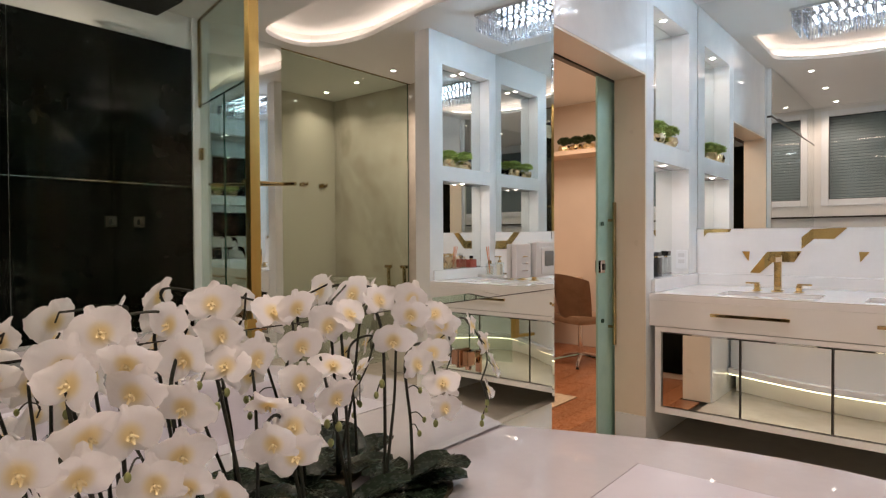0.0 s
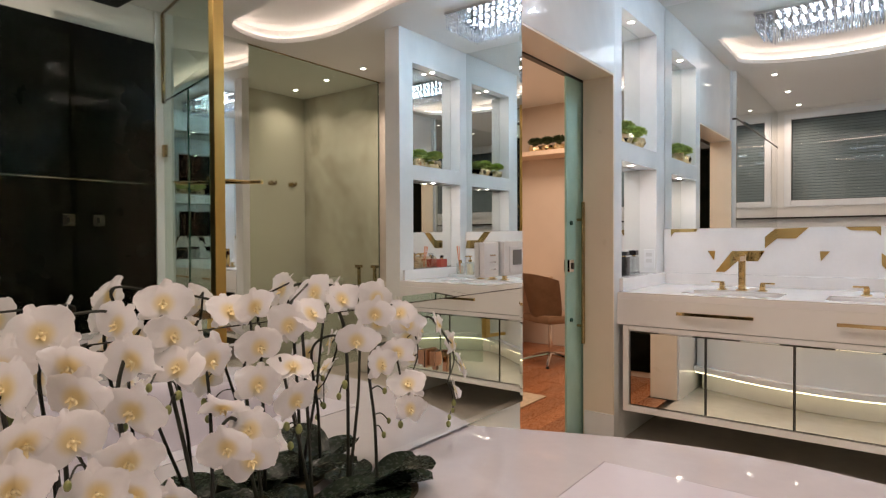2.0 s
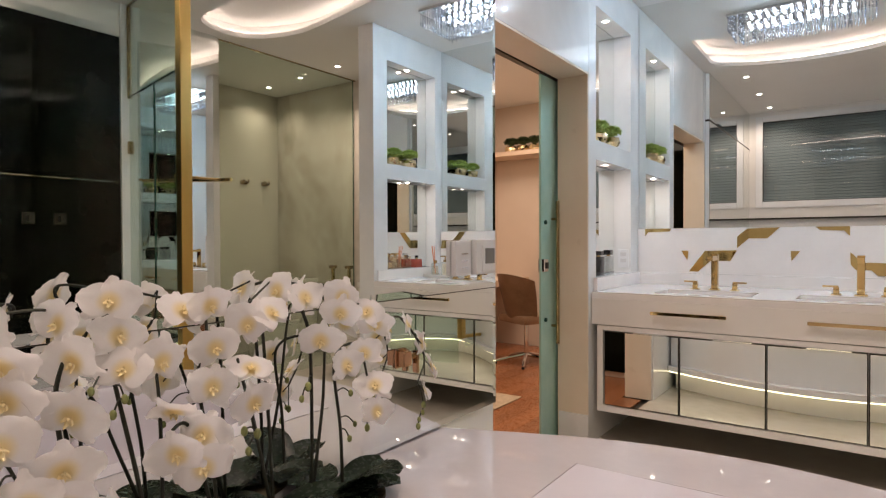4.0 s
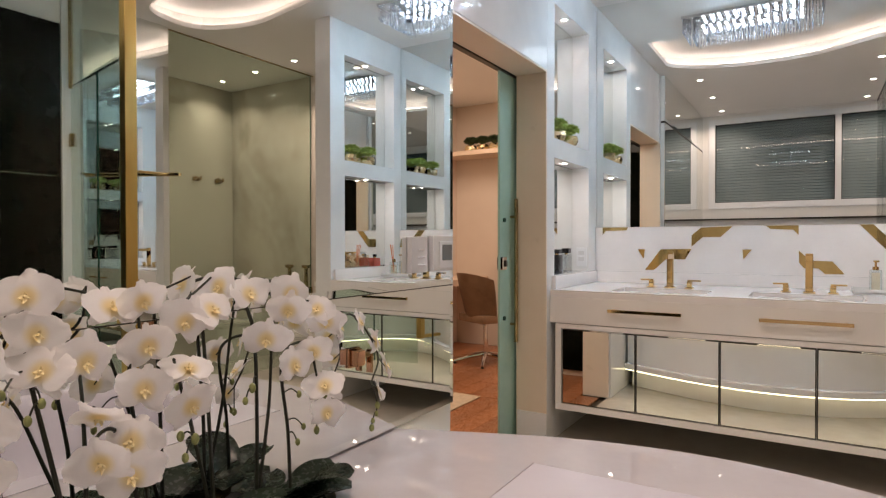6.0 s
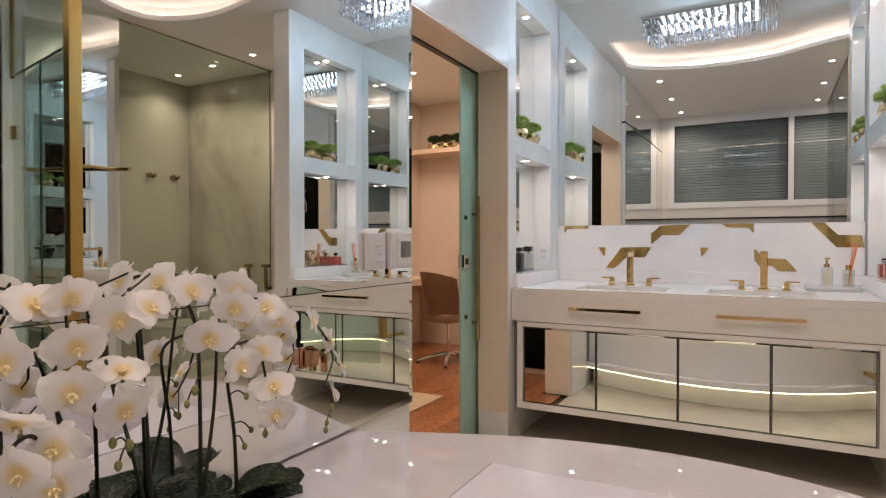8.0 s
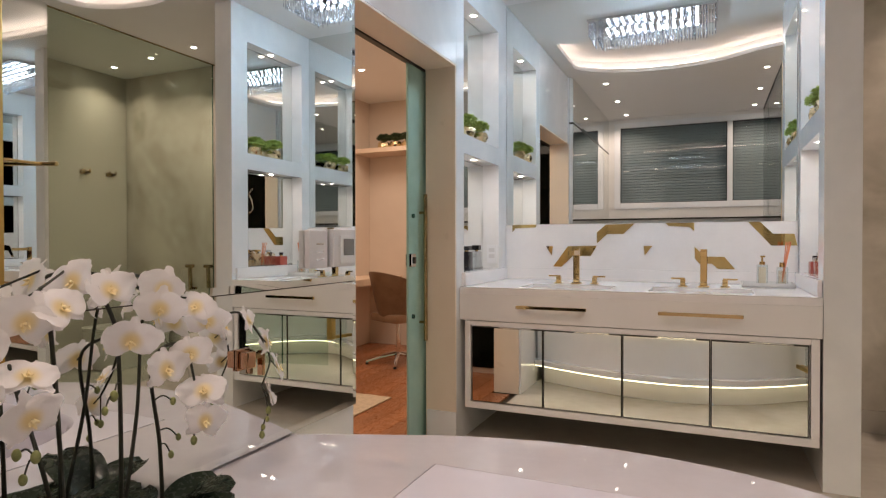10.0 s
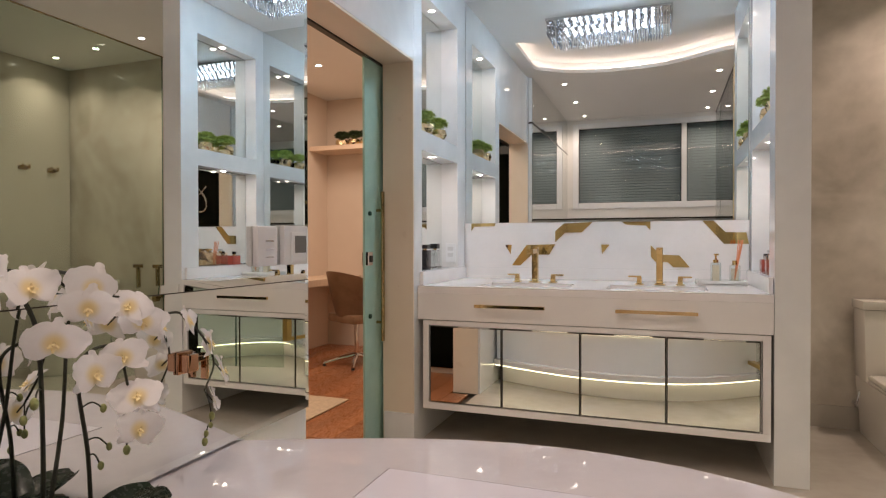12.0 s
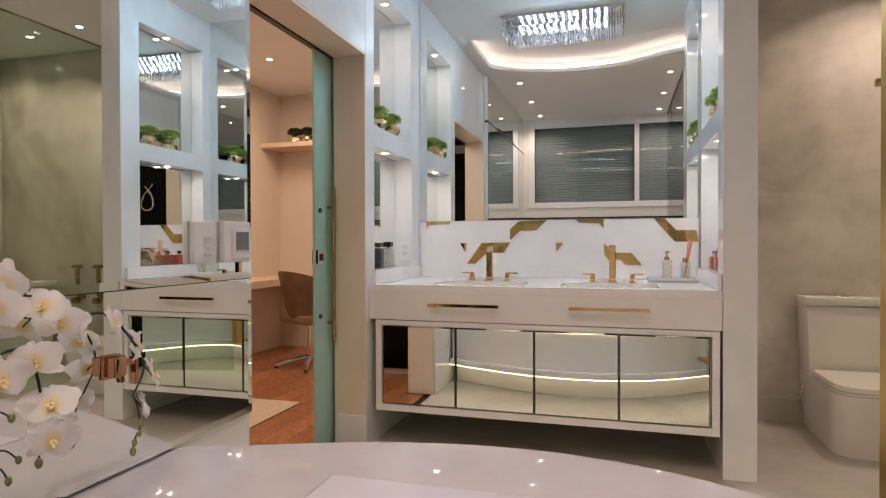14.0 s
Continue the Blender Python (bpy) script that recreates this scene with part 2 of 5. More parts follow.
def planks_material():
    m = varied("orange brown wood boards", (0.30, 0.11, 0.045), (0.46, 0.19, 0.085), 3.0, 0.28, 0.08, 0.08, 90, stretch=(9, 0.9, 1))
    n, l = m.node_tree.nodes, m.node_tree.links
    info, hsv = n.new("ShaderNodeObjectInfo"), n.new("ShaderNodeHueSaturation")
    rng = n.new("ShaderNodeMapRange")
    rng.inputs["To Min"].default_value, rng.inputs["To Max"].default_value = 0.8, 1.15
    b = n["Principled BSDF"]
    l.new(info.outputs["Random"], rng.inputs[0])
    l.new(b.inputs["Base Color"].links[0].from_socket, hsv.inputs["Color"])
    l.new(rng.outputs[0], hsv.inputs["Value"])
    l.new(hsv.outputs[0], b.inputs["Base Color"])
    return m


M_WOOD = planks_material()


# ---- mesh helpers ----
def box(bm, x0, x1, y0, y1, z0, z1, bevel=0.0):
    v = bmesh.ops.create_cube(bm, size=1.0)["verts"]
    for q in v:
        q.co = Vector((x0 + (q.co.x + 0.5) * (x1 - x0), y0 + (q.co.y + 0.5) * (y1 - y0), z0 + (q.co.z + 0.5) * (z1 - z0)))
    if bevel:
        edges = {e for q in v for e in q.link_edges}
        bmesh.ops.bevel(bm, geom=list(edges), offset=bevel, segments=2, profile=0.6, affect="EDGES")
    return v


def cyl(bm, a, b, r0, r1=None, seg=16):
    a, b = Vector(a), Vector(b)
    r1 = r0 if r1 is None else r1
    m = Matrix.Translation((a + b) / 2) @ (b - a).to_track_quat("Z", "Y").to_matrix().to_4x4()
    return bmesh.ops.create_cone(bm, cap_ends=True, segments=seg, radius1=r0, radius2=r1, depth=(b - a).length, matrix=m)["verts"]


def ball(bm, at, r, sx=1, sy=1, sz=1, u=12, v=8):
    m = Matrix.Translation(at) @ Matrix.Diagonal((r * sx, r * sy, r * sz, 1))
    return bmesh.ops.create_uvsphere(bm, u_segments=u, v_segments=v, radius=1.0, matrix=m)["verts"]


def prism(bm, poly, z0, z1):
    """An upright prism over a plan of (x, y) corners, counter-clockwise."""
    low = [bm.verts.new((x, y, z0)) for x, y in poly]
    high = [bm.verts.new((x, y, z1)) for x, y in poly]
    bm.faces.new(list(reversed(low)))
    bm.faces.new(high)
    for i in range(len(poly)):
        j = (i + 1) % len(poly)
        bm.faces.new((low[i], low[j], high[j], high[i]))


def tube(bm, pts, r, seg=8, r_end=None):
    pts = [Vector(p) for p in pts]
    rings = []
    for i, p in enumerate(pts):
        d = (pts[min(i + 1, len(pts) - 1)] - pts[max(i - 1, 0)]).normalized()
        side = d.cross(Vector((0.31, 0.17, 0.93))).normalized()
        up = side.cross(d)
        k = r if r_end is None else r + (r_end - r) * i / (len(pts) - 1)
        rings.append([bm.verts.new(p + k * (side * math.cos(a) + up * math.sin(a))) for a in [2 * math.pi * q / seg for q in range(seg)]])
    for a, b in zip(rings, rings[1:]):
        for q in range(seg):
            bm.faces.new((a[q], a[(q + 1) % seg], b[(q + 1) % seg], b[q]))
    bm.faces.new(list(reversed(rings[0])))
    bm.faces.new(rings[-1])


def curve_points(pts, n):
    """A smooth line through the points (Catmull-Rom)."""
    pts = [Vector(p) for p in pts]
    ext = [2 * pts[0] - pts[1]] + pts + [2 * pts[-1] - pts[-2]]
    out = []
    for i in range(n + 1):
        s = i / n * (len(pts) - 1)
        k = min(int(s), len(pts) - 2)
        u = s - k
        a, b, c, d = ext[k:k + 4]
        out.append(0.5 * (2 * b + (c - a) * u + (2 * a - 5 * b + 4 * c - d) * u * u + (3 * b - a - 3 * c + d) * u ** 3))
    return out


def finish(name, bm, mat, smooth=False):
    bmesh.ops.recalc_face_normals(bm, faces=bm.faces[:])
    me = bpy.data.meshes.new(name)
    bm.to_mesh(me)
    bm.free()
    for m in (mat if isinstance(mat, (list, tuple)) else [mat]):
        me.materials.append(m)
    if smooth:
        me.polygons.foreach_set("use_smooth", [True] * len(me.polygons))
        me.set_sharp_from_angle(angle=radians(38))
    return me


def part(name, bm, mat, parent, label="", smooth=False):
    ob = new(name, finish(name, bm, mat, smooth))
    ob.parent = parent
    return tagged(ob, label)


def thing(name, label, category, group="", at=(0, 0, 0), kind=""):
    ob = new(name)
    ob.location = at
    ob.empty_display_size = 0.05
    return tagged(ob, label, category, group, kind)


def solid(name, bm, mat, label, category, group="", kind="", smooth=False):
    return tagged(new(name, finish(name, bm, mat, smooth)), label, category, group, kind)


def block(name, mat, label, category, *boxes, kind="structure", bevel=0.0):
    bm = bmesh.new()
    for b in boxes:
        box(bm, *b, bevel=bevel)
    return solid(name, bm, mat, label, category, kind=kind)


# ---- structure ----
XW = -0.020                                           # face of the side wall beyond the mirrors
D0, D1, D_TOP = 1.79, 2.835, 2.066                     # the study doorway in the side wall
N0, N1 = 2.945, 3.555                                   # niches of the side wall
LOW0, LOW1, UP0, UP1 = 0.93, 1.60, 1.71, 2.47         # niche heights
wall_side = block("wall_west", M_WHITE_STONE, "polished white stone side wall with doorway and niches", "wall",
      (-0.20, -0.0125, Y_WIN, D0 - 0.028, 0.487, H), (-0.20, 0.0, Y_WIN, D0 - 0.028, 0.0, 0.487),
      (-0.20, XW, D0, D1, D_TOP, H), (-0.20, XW, D1 + 0.002, N0, 0, H), (-0.20, XW, N1, Y_VAN, 0, H),
      (-0.20, XW, N0, N1, 0, LOW0), (-0.20, XW, N0, N1, LOW1, UP0), (-0.20, XW, N0, N1, UP1, H), (-0.20, -0.135, N0, N1, LOW0, LOW1), (-0.20, -0.135, N0, N1, UP0, UP1))
block("jamb_lining", M_JAMB, "cream lining of the study doorway", "door frame",
      (-0.199, XW - 0.001, D1 - 0.012, D1 + 0.001, 0.0, D_TOP), (-0.199, XW - 0.001, D0, D1 - 0.012, D_TOP - 0.012, D_TOP - 0.001))
block("jamb_lining_near", M_JAMB, "cream lining on the mirror side of the doorway", "door frame", (-0.199, -0.013, D0 - 0.0275, D0 - 0.015, 0.0, D_TOP - 0.013))
block("jamb_baseboard", M_WHITE_STONE, "cream stone baseboard in the doorway", "baseboard",
      (-0.19, XW + 0.006, D1 - 0.022, D1 - 0.0125, 0.0, 0.17))

P0, P1 = 3.03, 3.63                                   # niches of the partition
block("wall_partition", M_WHITE_STONE, "white stone partition with lit niches beside the vanity", "wall",
      (X_PAR, 1.84, 2.88, P0, 0, H), (X_PAR, 1.84, P1, Y_BACK, 0, H), (X_PAR, 1.84, P0, P1, 0, LOW0), (X_PAR, 1.84, P0, P1, LOW1, UP0),
      (X_PAR, 1.84, P0, P1, UP1, H), (1.80, 1.84, P0, P1, LOW0, LOW1), (1.80, 1.84, P0, P1, UP0, UP1))
block("wall_north", M_PAINT, "plain wall behind the vanity", "wall", (-0.2, X_PAR, Y_VAN + 0.004, Y_VAN + 0.2, 0, H))
block("wall_toilet", M_BEIGE, "beige grey marble wall behind the toilet", "wall", (1.84, X_RIGHT + 0.15, Y_BACK, Y_BACK + 0.15, 0, H))
block("wall_hooks", M_BEIGE, "beige grey marble wall with robe hooks", "wall", (X_RIGHT, X_RIGHT + 0.15, 2.42, Y_BACK, 0, H))
block("wall_pier", M_PAINT, "off white pier carrying a tall mirror", "wall", (2.905, X_RIGHT + 0.15, 1.78, 2.42, 0, H))
block("wall_shower", M_PAINT, "white wall above the black shower panels", "wall", (2.815, 3.0, Y_WIN, 1.78, 0, H))
block("toilet_baseboard", M_BASEB, "grey beige porcelain baseboard", "baseboard", (1.84, X_RIGHT, Y_BACK - 0.012, Y_BACK - 0.001, 0.0, 0.13))
W0, W1, WZ0, WZ1 = 0.095, 2.11, 1.53, 2.65
block("wall_window", M_PAINT, "pale wall with a wide window", "wall",
      (-0.2, W0, Y_WIN - 0.2, Y_WIN, 0, H), (W1, 3.0, Y_WIN - 0.2, Y_WIN, 0, H), (W0, W1, Y_WIN - 0.2, Y_WIN, 0, WZ0), (W0, W1, Y_WIN - 0.2, Y_WIN, WZ1, H))
block("floor", M_FLOOR, "grey beige porcelain bathroom floor", "floor", (XW, X_RIGHT + 0.15, Y_WIN, Y_BACK, -0.08, 0.0))

# ceiling with the curved light cove
COVE = [(0.10, 2.78), (0.10, 2.45), (0.10, 2.20), (0.105, 2.02), (0.20, 1.90), (0.42, 1.765), (0.79, 1.675), (1.27, 1.73), (1.72, 2.00), (2.20, 2.06), (2.62, 2.12), (2.75, 2.36),
        (2.68, 2.60), (2.30, 2.73), (1.80, 2.66), (1.30, 2.58), (0.70, 2.66)]
cove_line = [(p.x, p.y) for p in curve_points([(x, y, 0) for x, y in COVE + COVE[:1]], 90)][:-1]


def ceiling_mesh():
    bm = bmesh.new()
    outer = [(-0.06, Y_WIN), (X_RIGHT, Y_WIN), (X_RIGHT, Y_BACK), (-0.06, Y_BACK)]
    ring = []
    for pts, z in ((outer, H), (cove_line, H)):
        vs = [bm.verts.new((x, y, z)) for x, y in pts]
        ring.append([bm.edges.new((vs[i], vs[(i + 1) % len(vs)])) for i in range(len(vs))])
    bmesh.ops.triangle_fill(bm, edges=ring[0] + ring[1], use_beauty=True)
    # lip, upper face of the lip, recess wall, recess top
    grow = 0.10
    c = Vector((sum(p[0] for p in cove_line) / len(cove_line), sum(p[1] for p in cove_line) / len(cove_line), 0))
    def offset(k):
        out = []
        n = len(cove_line)
        for i in range(n):
            a, b = Vector(cove_line[i - 1]), Vector(cove_line[(i + 1) % n])
            d = (b - a).normalized()
            out.append(Vector(cove_line[i]) + k * Vector((d.y, -d.x)))
        return [(max(0.004, p.x), p.y) for p in out]
    lines = [(cove_line, H), (cove_line, H + 0.035), (offset(grow), H + 0.036), (offset(grow), H + 0.125)]
    rows = [[bm.verts.new((x, y, z)) for x, y in pts] for pts, z in lines]
    n = len(cove_line)
    for a, b in zip(rows, rows[1:]):
        for i in range(n):
            bm.faces.new((a[i], a[(i + 1) % n], b[(i + 1) % n], b[i]))
    top = bm.faces.new(rows[-1])
    bmesh.ops.triangulate(bm, faces=[top])
    bmesh.ops.remove_doubles(bm, verts=bm.verts[:], dist=0.0005)
    return bm


area2 = sum(a[0] * b[1] - b[0] * a[1] for a, b in zip(cove_line, cove_line[1:] + cove_line[:1]))
if area2 < 0:
    cove_line.reverse()
solid("ceiling", ceiling_mesh(), M_CEIL, "white plaster ceiling with a curved light cove", "ceiling", kind="structure")
block("roof_slab", M_CEIL, "slab over the ceiling", "ceiling", (-0.2, X_RIGHT + 0.15, Y_WIN - 0.2, Y_BACK + 0.15, H + 0.18, H + 0.26))
bm = bmesh.new()
n = len(cove_line)
for i in range(n):
    a, b = Vector(cove_line[i]), Vector(cove_line[(i + 1) % n])
    d = (b - a).normalized()
    off = Vector((d.y, -d.x)) * 0.075
    p, q = a + off, b + off
    if min(p.x, q.x) > 0.02:
        vs = [bm.verts.new((p.x, p.y, H + 0.040)), bm.verts.new((q.x, q.y, H + 0.040)), bm.verts.new((q.x, q.y, H + 0.058)), bm.verts.new((p.x, p.y, H + 0.058))]
        bm.faces.new(vs)
solid("cove_strip", bm, G_COVE, "warm light strip hidden in the ceiling cove", "light strip", kind="structure")

# study beyond the doorway
SX, SY0, SY1, SH = -2.16, 1.2, 5.5, 2.61
block("study_wall_far", M_PEACH, "warm beige study wall", "wall", (SX, -0.2, SY1, SY1 + 0.1, 0, SH))
block("study_wall_side", M_PEACH, "warm beige study side wall", "wall", (SX - 0.1, SX, SY0, SY1, 0, SH))
block("study_wall_near", M_PEACH, "warm beige study wall", "wall", (SX, -0.2, SY0 - 0.1, SY0, 0, SH))
block("study_wall_door", M_PEACH, "warm beige study wall beside the doorway", "wall", (-0.2, -0.1, Y_VAN + 0.2, SY1, 0, SH))
block("study_ceiling", M_CEIL, "white study ceiling", "ceiling", (SX - 0.1, -0.2, SY0 - 0.1, SY1 + 0.1, SH, SH + 0.1))
block("study_floor", M_DARK, "subfloor under the wooden boards", "floor", (SX - 0.1, -0.0, SY0 - 0.1, SY1 + 0.1, -0.08, -0.014))


# ---- mirrors ----
XM = 0.026          # face of the side mirrors


def bevelled_mirror(name, label, y0, y1, z0, z1, rim=0.022):
    """A mirror on the side wall with a bevelled rim, on a backing board."""
    ob = thing(name, label, "mirror", "mirrors of the side wall")
    bm = bmesh.new()
    a = [bm.verts.new((XM, y, z)) for y, z in ((y0 + rim, z0 + rim), (y1 - rim, z0 + rim), (y1 - rim, z1), (y0 + rim, z1))]
    b = [bm.verts.new((XM - 0.0012, y, z)) for y, z in ((y0, z0), (y1, z0), (y1, z1), (y0, z1))]
    c = [bm.verts.new((XM - 0.004, y, z)) for y, z in ((y0, z0), (y1, z0), (y1, z1), (y0, z1))]
    bm.faces.new(a)
    for i in range(4):
        j = (i + 1) % 4
        bm.faces.new((a[i], b[i], b[j], a[j]))
        bm.faces.new((b[i], c[i], c[j], b[j]))
    part("mirror_sheet", bm, M_MIRROR, ob)
    bm = bmesh.new()
    box(bm, -0.0120, XM - 0.0041, y0, y1, z0, z1)
    part("backing_board", bm, M_WHITE_STONE, ob, "white backing board")
    return ob


bevelled_mirror("wall_mirror", "large frameless silver wall mirror beside the doorway", Y_WIN + 0.002, D0 - 0.048, 0.955, 2.249)
bevelled_mirror("wall_mirror", "silver mirror strip under the ceiling", Y_WIN + 0.002, D0 - 0.048, 2.269, H - 0.002)
block("mirror_joint", M_DARK, "thin dark joint between wall mirrors", "trim", (-0.0122, XM - 0.0005, Y_WIN + 0.003, D0 - 0.049, 2.2496, 2.2684))
bevelled_mirror("wall_mirror", "low silver mirror strip above the bath deck", Y_WIN + 0.002, D0 - 0.048, 0.49, 0.952)
block("mirror_joint", M_DARK, "thin dark joint between wall mirrors", "trim", (-0.0122, XM - 0.0008, Y_WIN + 0.003, D0 - 0.049, 0.9523, 0.9547))
bm = bmesh.new()
box(bm, XW + 0.003, X_PAR - 0.004, Y_VAN - 0.004, Y_VAN + 0.003, 1.216, H - 0.002)
solid("vanity_mirror", bm, M_MIRROR, "full width frameless mirror above the vanity", "mirror")
bm = bmesh.new()
box(bm, -0.004, 0.004, -0.309, 0.309, 0.02, H - 0.002)
bm.transform(Matrix.Translation((2.878, 2.109, 0.0)) @ Matrix.Rotation(radians(3.5), 4, "Z"))
solid("pier_mirror", bm, M_MIRROR, "tall frameless mirror on the pier", "mirror")
for x0, x1, y0, y1, nm in ((-0.1345, -0.128, N0, N1, "side"), (1.793, 1.7995, P0, P1, "partition")):
    for z0, z1 in ((LOW0, LOW1), (UP0, UP1)):
        bm = bmesh.new()
        box(bm, x0, x1, y0 + 0.005, y1 - 0.005, z0 + 0.005, z1 - 0.005)
        mirror = solid("niche_mirror", bm, M_MIRROR, "mirror back of a white stone niche", "mirror", "niche mirrors")
        bm = bmesh.new()
        box(bm, x0 + (0.0002 if x0 < 0 else 0.0025), x1 - (0.0025 if x0 < 0 else 0.0002), y0 + 0.0005, y1 - 0.0005, z0 + 0.0005, z1 - 0.0005)
        part("dark_edge", bm, M_DARK, mirror, "thin dark edge round the mirror")


# ---- downlights ----
def downlight(x, y, z, r=0.024):
    ob = thing("downlight", "small round recessed ceiling downlight, lit", "downlight", "ceiling downlights", (x, y, z))
    bm = bmesh.new()
    ring = []
    for rr, zz in ((r + 0.012, 0.0), (r + 0.010, -0.004), (r, -0.004), (r - 0.003, -0.001)):
        ring.append([bm.verts.new((rr * math.cos(a), rr * math.sin(a), zz)) for a in [2 * math.pi * k / 24 for k in range(24)]])
    for p, q in zip(ring, ring[1:]):
        for k in range(24):
            bm.faces.new((p[k], p[(k + 1) % 24], q[(k + 1) % 24], q[k]))
    part("trim_ring", bm, M_UPVC, ob, smooth=True)
    bm = bmesh.new()
    bmesh.ops.create_circle(bm, cap_ends=True, segments=24, radius=r - 0.002, matrix=Matrix.Translation((0, 0, -0.002)))
    part("lens", bm, G_DOWN, ob, "glowing lens")
    return ob


first = downlight(*DOWNLIGHTS[0], H)
for x, y in DOWNLIGHTS[1:]:
    copy_thing(first, pose(x, y, H))
copy_thing(first, pose(-1.55, 4.35, SH))
small = downlight(-0.065, 3.22, UP1, 0.02)
small["group"] = "niche spots"
NICHE_SPOTS = [(-0.065, 3.22, UP1), (-0.065, 3.22, LOW1), (1.75, 3.33, UP1), (1.75, 3.33, LOW1)]
for p in NICHE_SPOTS[1:]:
    copy_thing(small, pose(*p))
for x, y, z in NICHE_SPOTS:
    disc_lamp("niche_lamp", (x, y, z - 0.006), 1.1, (1.0, 0.80, 0.70), 0.026)


# ---- chandelier ----
def chandelier():
    x0, x1, y0, y1, top = 0.43, 1.29, 2.88, 3.24, H
    cx, cy = (x0 + x1) / 2, (y0 + y1) / 2
    ob = thing("crystal_chandelier", "rectangular flush ceiling chandelier of hanging cut crystal strands, lit", "chandelier", at=(cx, cy, H))
    m = Matrix.Translation((-cx, -cy, -H))
    bm = bmesh.new()
    box(bm, x0, x1, y0, y1, top - 0.022, top - 0.001, 0.003)
    bm.transform(m)
    part("ceiling_plate", bm, M_CHROME, ob, "polished chrome plate")
    blob = bmesh.new()
    ball(blob, (0, 0, 0), 0.0095, 1, 1, 1.0, 12, 8)
    bulb_mesh = finish("bulb", blob, G_CRYSTAL, True)
    for i in range(13):
        for j in range(3):
            b = new("bulb", bulb_mesh)
            b.parent, b.location = ob, (x0 + 0.13 + i * (x1 - x0 - 0.26) / 12 - cx, y0 + 0.11 + j * 0.07 - cy, -0.060)
    rng = random.Random(5)
    def strand_mesh(beads, drop):
        bm = bmesh.new()
        for k in range(beads):
            bmesh.ops.create_icosphere(bm, subdivisions=1, radius=0.0046 if k % 2 == 0 else 0.0033, matrix=Matrix.Translation((0, 0, -0.006 - k * 0.0105)))
        bmesh.ops.create_cone(bm, cap_ends=True, segments=6, radius1=0.0034, radius2=0.0044, depth=drop, matrix=Matrix.Translation((0, 0, -0.008 - beads * 0.0105 - drop / 2 + 0.004)))
        return finish("strand", bm, M_CRYSTAL)
    short, long = strand_mesh(6, 0.026), strand_mesh(9, 0.030)
    def hang(x, y, me):
        s = new("strand", me)
        s.parent, s.location = ob, (x - cx, y - cy, -0.022)
        s.scale = (1, 1, 0.94 + 0.12 * rng.random())
        s.rotation_euler[2] = rng.random() * 3
    def ring(ax0, ax1, ay0, ay1, step, me):
        n, k = round((ax1 - ax0) / step), round((ay1 - ay0) / step)
        for i in range(n + 1):
            for y in (ay0, ay1):
                hang(ax0 + i * (ax1 - ax0) / n, y, me)
        for j in range(1, k):
            for x in (ax0, ax1):
                hang(x, ay0 + j * (ay1 - ay0) / k, me)
    ring(x0 + 0.012, x1 - 0.012, y0 + 0.012, y1 - 0.012, 0.0185, short)
    ring(x0 + 0.07, x1 - 0.07, y0 + 0.06, y1 - 0.06, 0.0185, long)
    ring(x0 + 0.15, x1 - 0.15, y0 + 0.115, y1 - 0.115, 0.030, long)


chandelier()


# ---- bath deck and tub ----
FRONT = [(0.003, 1.370), (0.25, 1.475), (0.55, 1.585), (0.85, 1.640), (1.12, 1.635), (1.40, 1.565), (1.65, 1.425), (1.90, 1.230), (2.18, 1.070), (2.42, 1.120), (2.62, 1.300), (2.79, 1.550)]
TX0, TX1, TY0, TY1 = 0.56, 1.72, -0.30, 1.31
front_line = [(p.x, p.y) for p in curve_points([(x, y, 0) for x, y in FRONT], 70)]
deck = thing("bath_deck", "curved white quartz bath deck with a lit underside", "bath deck")
bm = bmesh.new()
outer = [(0.003, Y_WIN + 0.003), (2.79, Y_WIN + 0.003)] + list(reversed(front_line))
hole = [(TX0 - 0.0155, TY0 - 0.0155), (TX1 + 0.0155, TY0 - 0.0155), (TX1 + 0.0155, TY1 + 0.0155), (TX0 - 0.0155, TY1 + 0.0155)]
levels = []
for z in (DECK - 0.024, DECK):
    edges = []
    for pts in (outer, hole):
        vs = [bm.verts.new((x, y, z)) for x, y in pts]
        edges.append([bm.edges.new((vs[i], vs[(i + 1) % len(vs)])) for i in range(len(vs))])
        levels.append(vs)
    bmesh.ops.triangle_fill(bm, edges=edges[0] + edges[1], use_beauty=True)
for lo, hi in ((levels[0], levels[2]), (levels[1], levels[3])):
    for i in range(len(lo)):
        j = (i + 1) % len(lo)
        bm.faces.new((lo[i], lo[j], hi[j], hi[i]))
part("deck_slab", bm, M_DECK, deck)


def inset(line, k):
    out = []
    for i in range(len(line)):
        a, b = Vector(line[max(i - 1, 0)]), Vector(line[min(i + 1, len(line) - 1)])
        d = (b - a).normalized()
        p = Vector(line[i]) + k * Vector((d.y, -d.x))
        out.append((min(2.795, max(0.004, p.x)), max(Y_WIN + 0.004, p.y)))
    return out


def band(line, z0, z1):
    bm = bmesh.new()
    lo = [bm.verts.new((x, y, z0)) for x, y in line]
    hi = [bm.verts.new((x, y, z1)) for x, y in line]
    for i in range(len(lo) - 1):
        bm.faces.new((lo[i], lo[i + 1], hi[i + 1], hi[i]))
    return bm


def ribbon(bm, line_a, line_b, z):
    a = [bm.verts.new((x, y, z)) for x, y in line_a]
    b = [bm.verts.new((x, y, z)) for x, y in line_b]
    for i in range(len(a) - 1):
        bm.faces.new((a[i], a[i + 1], b[i + 1], b[i]))


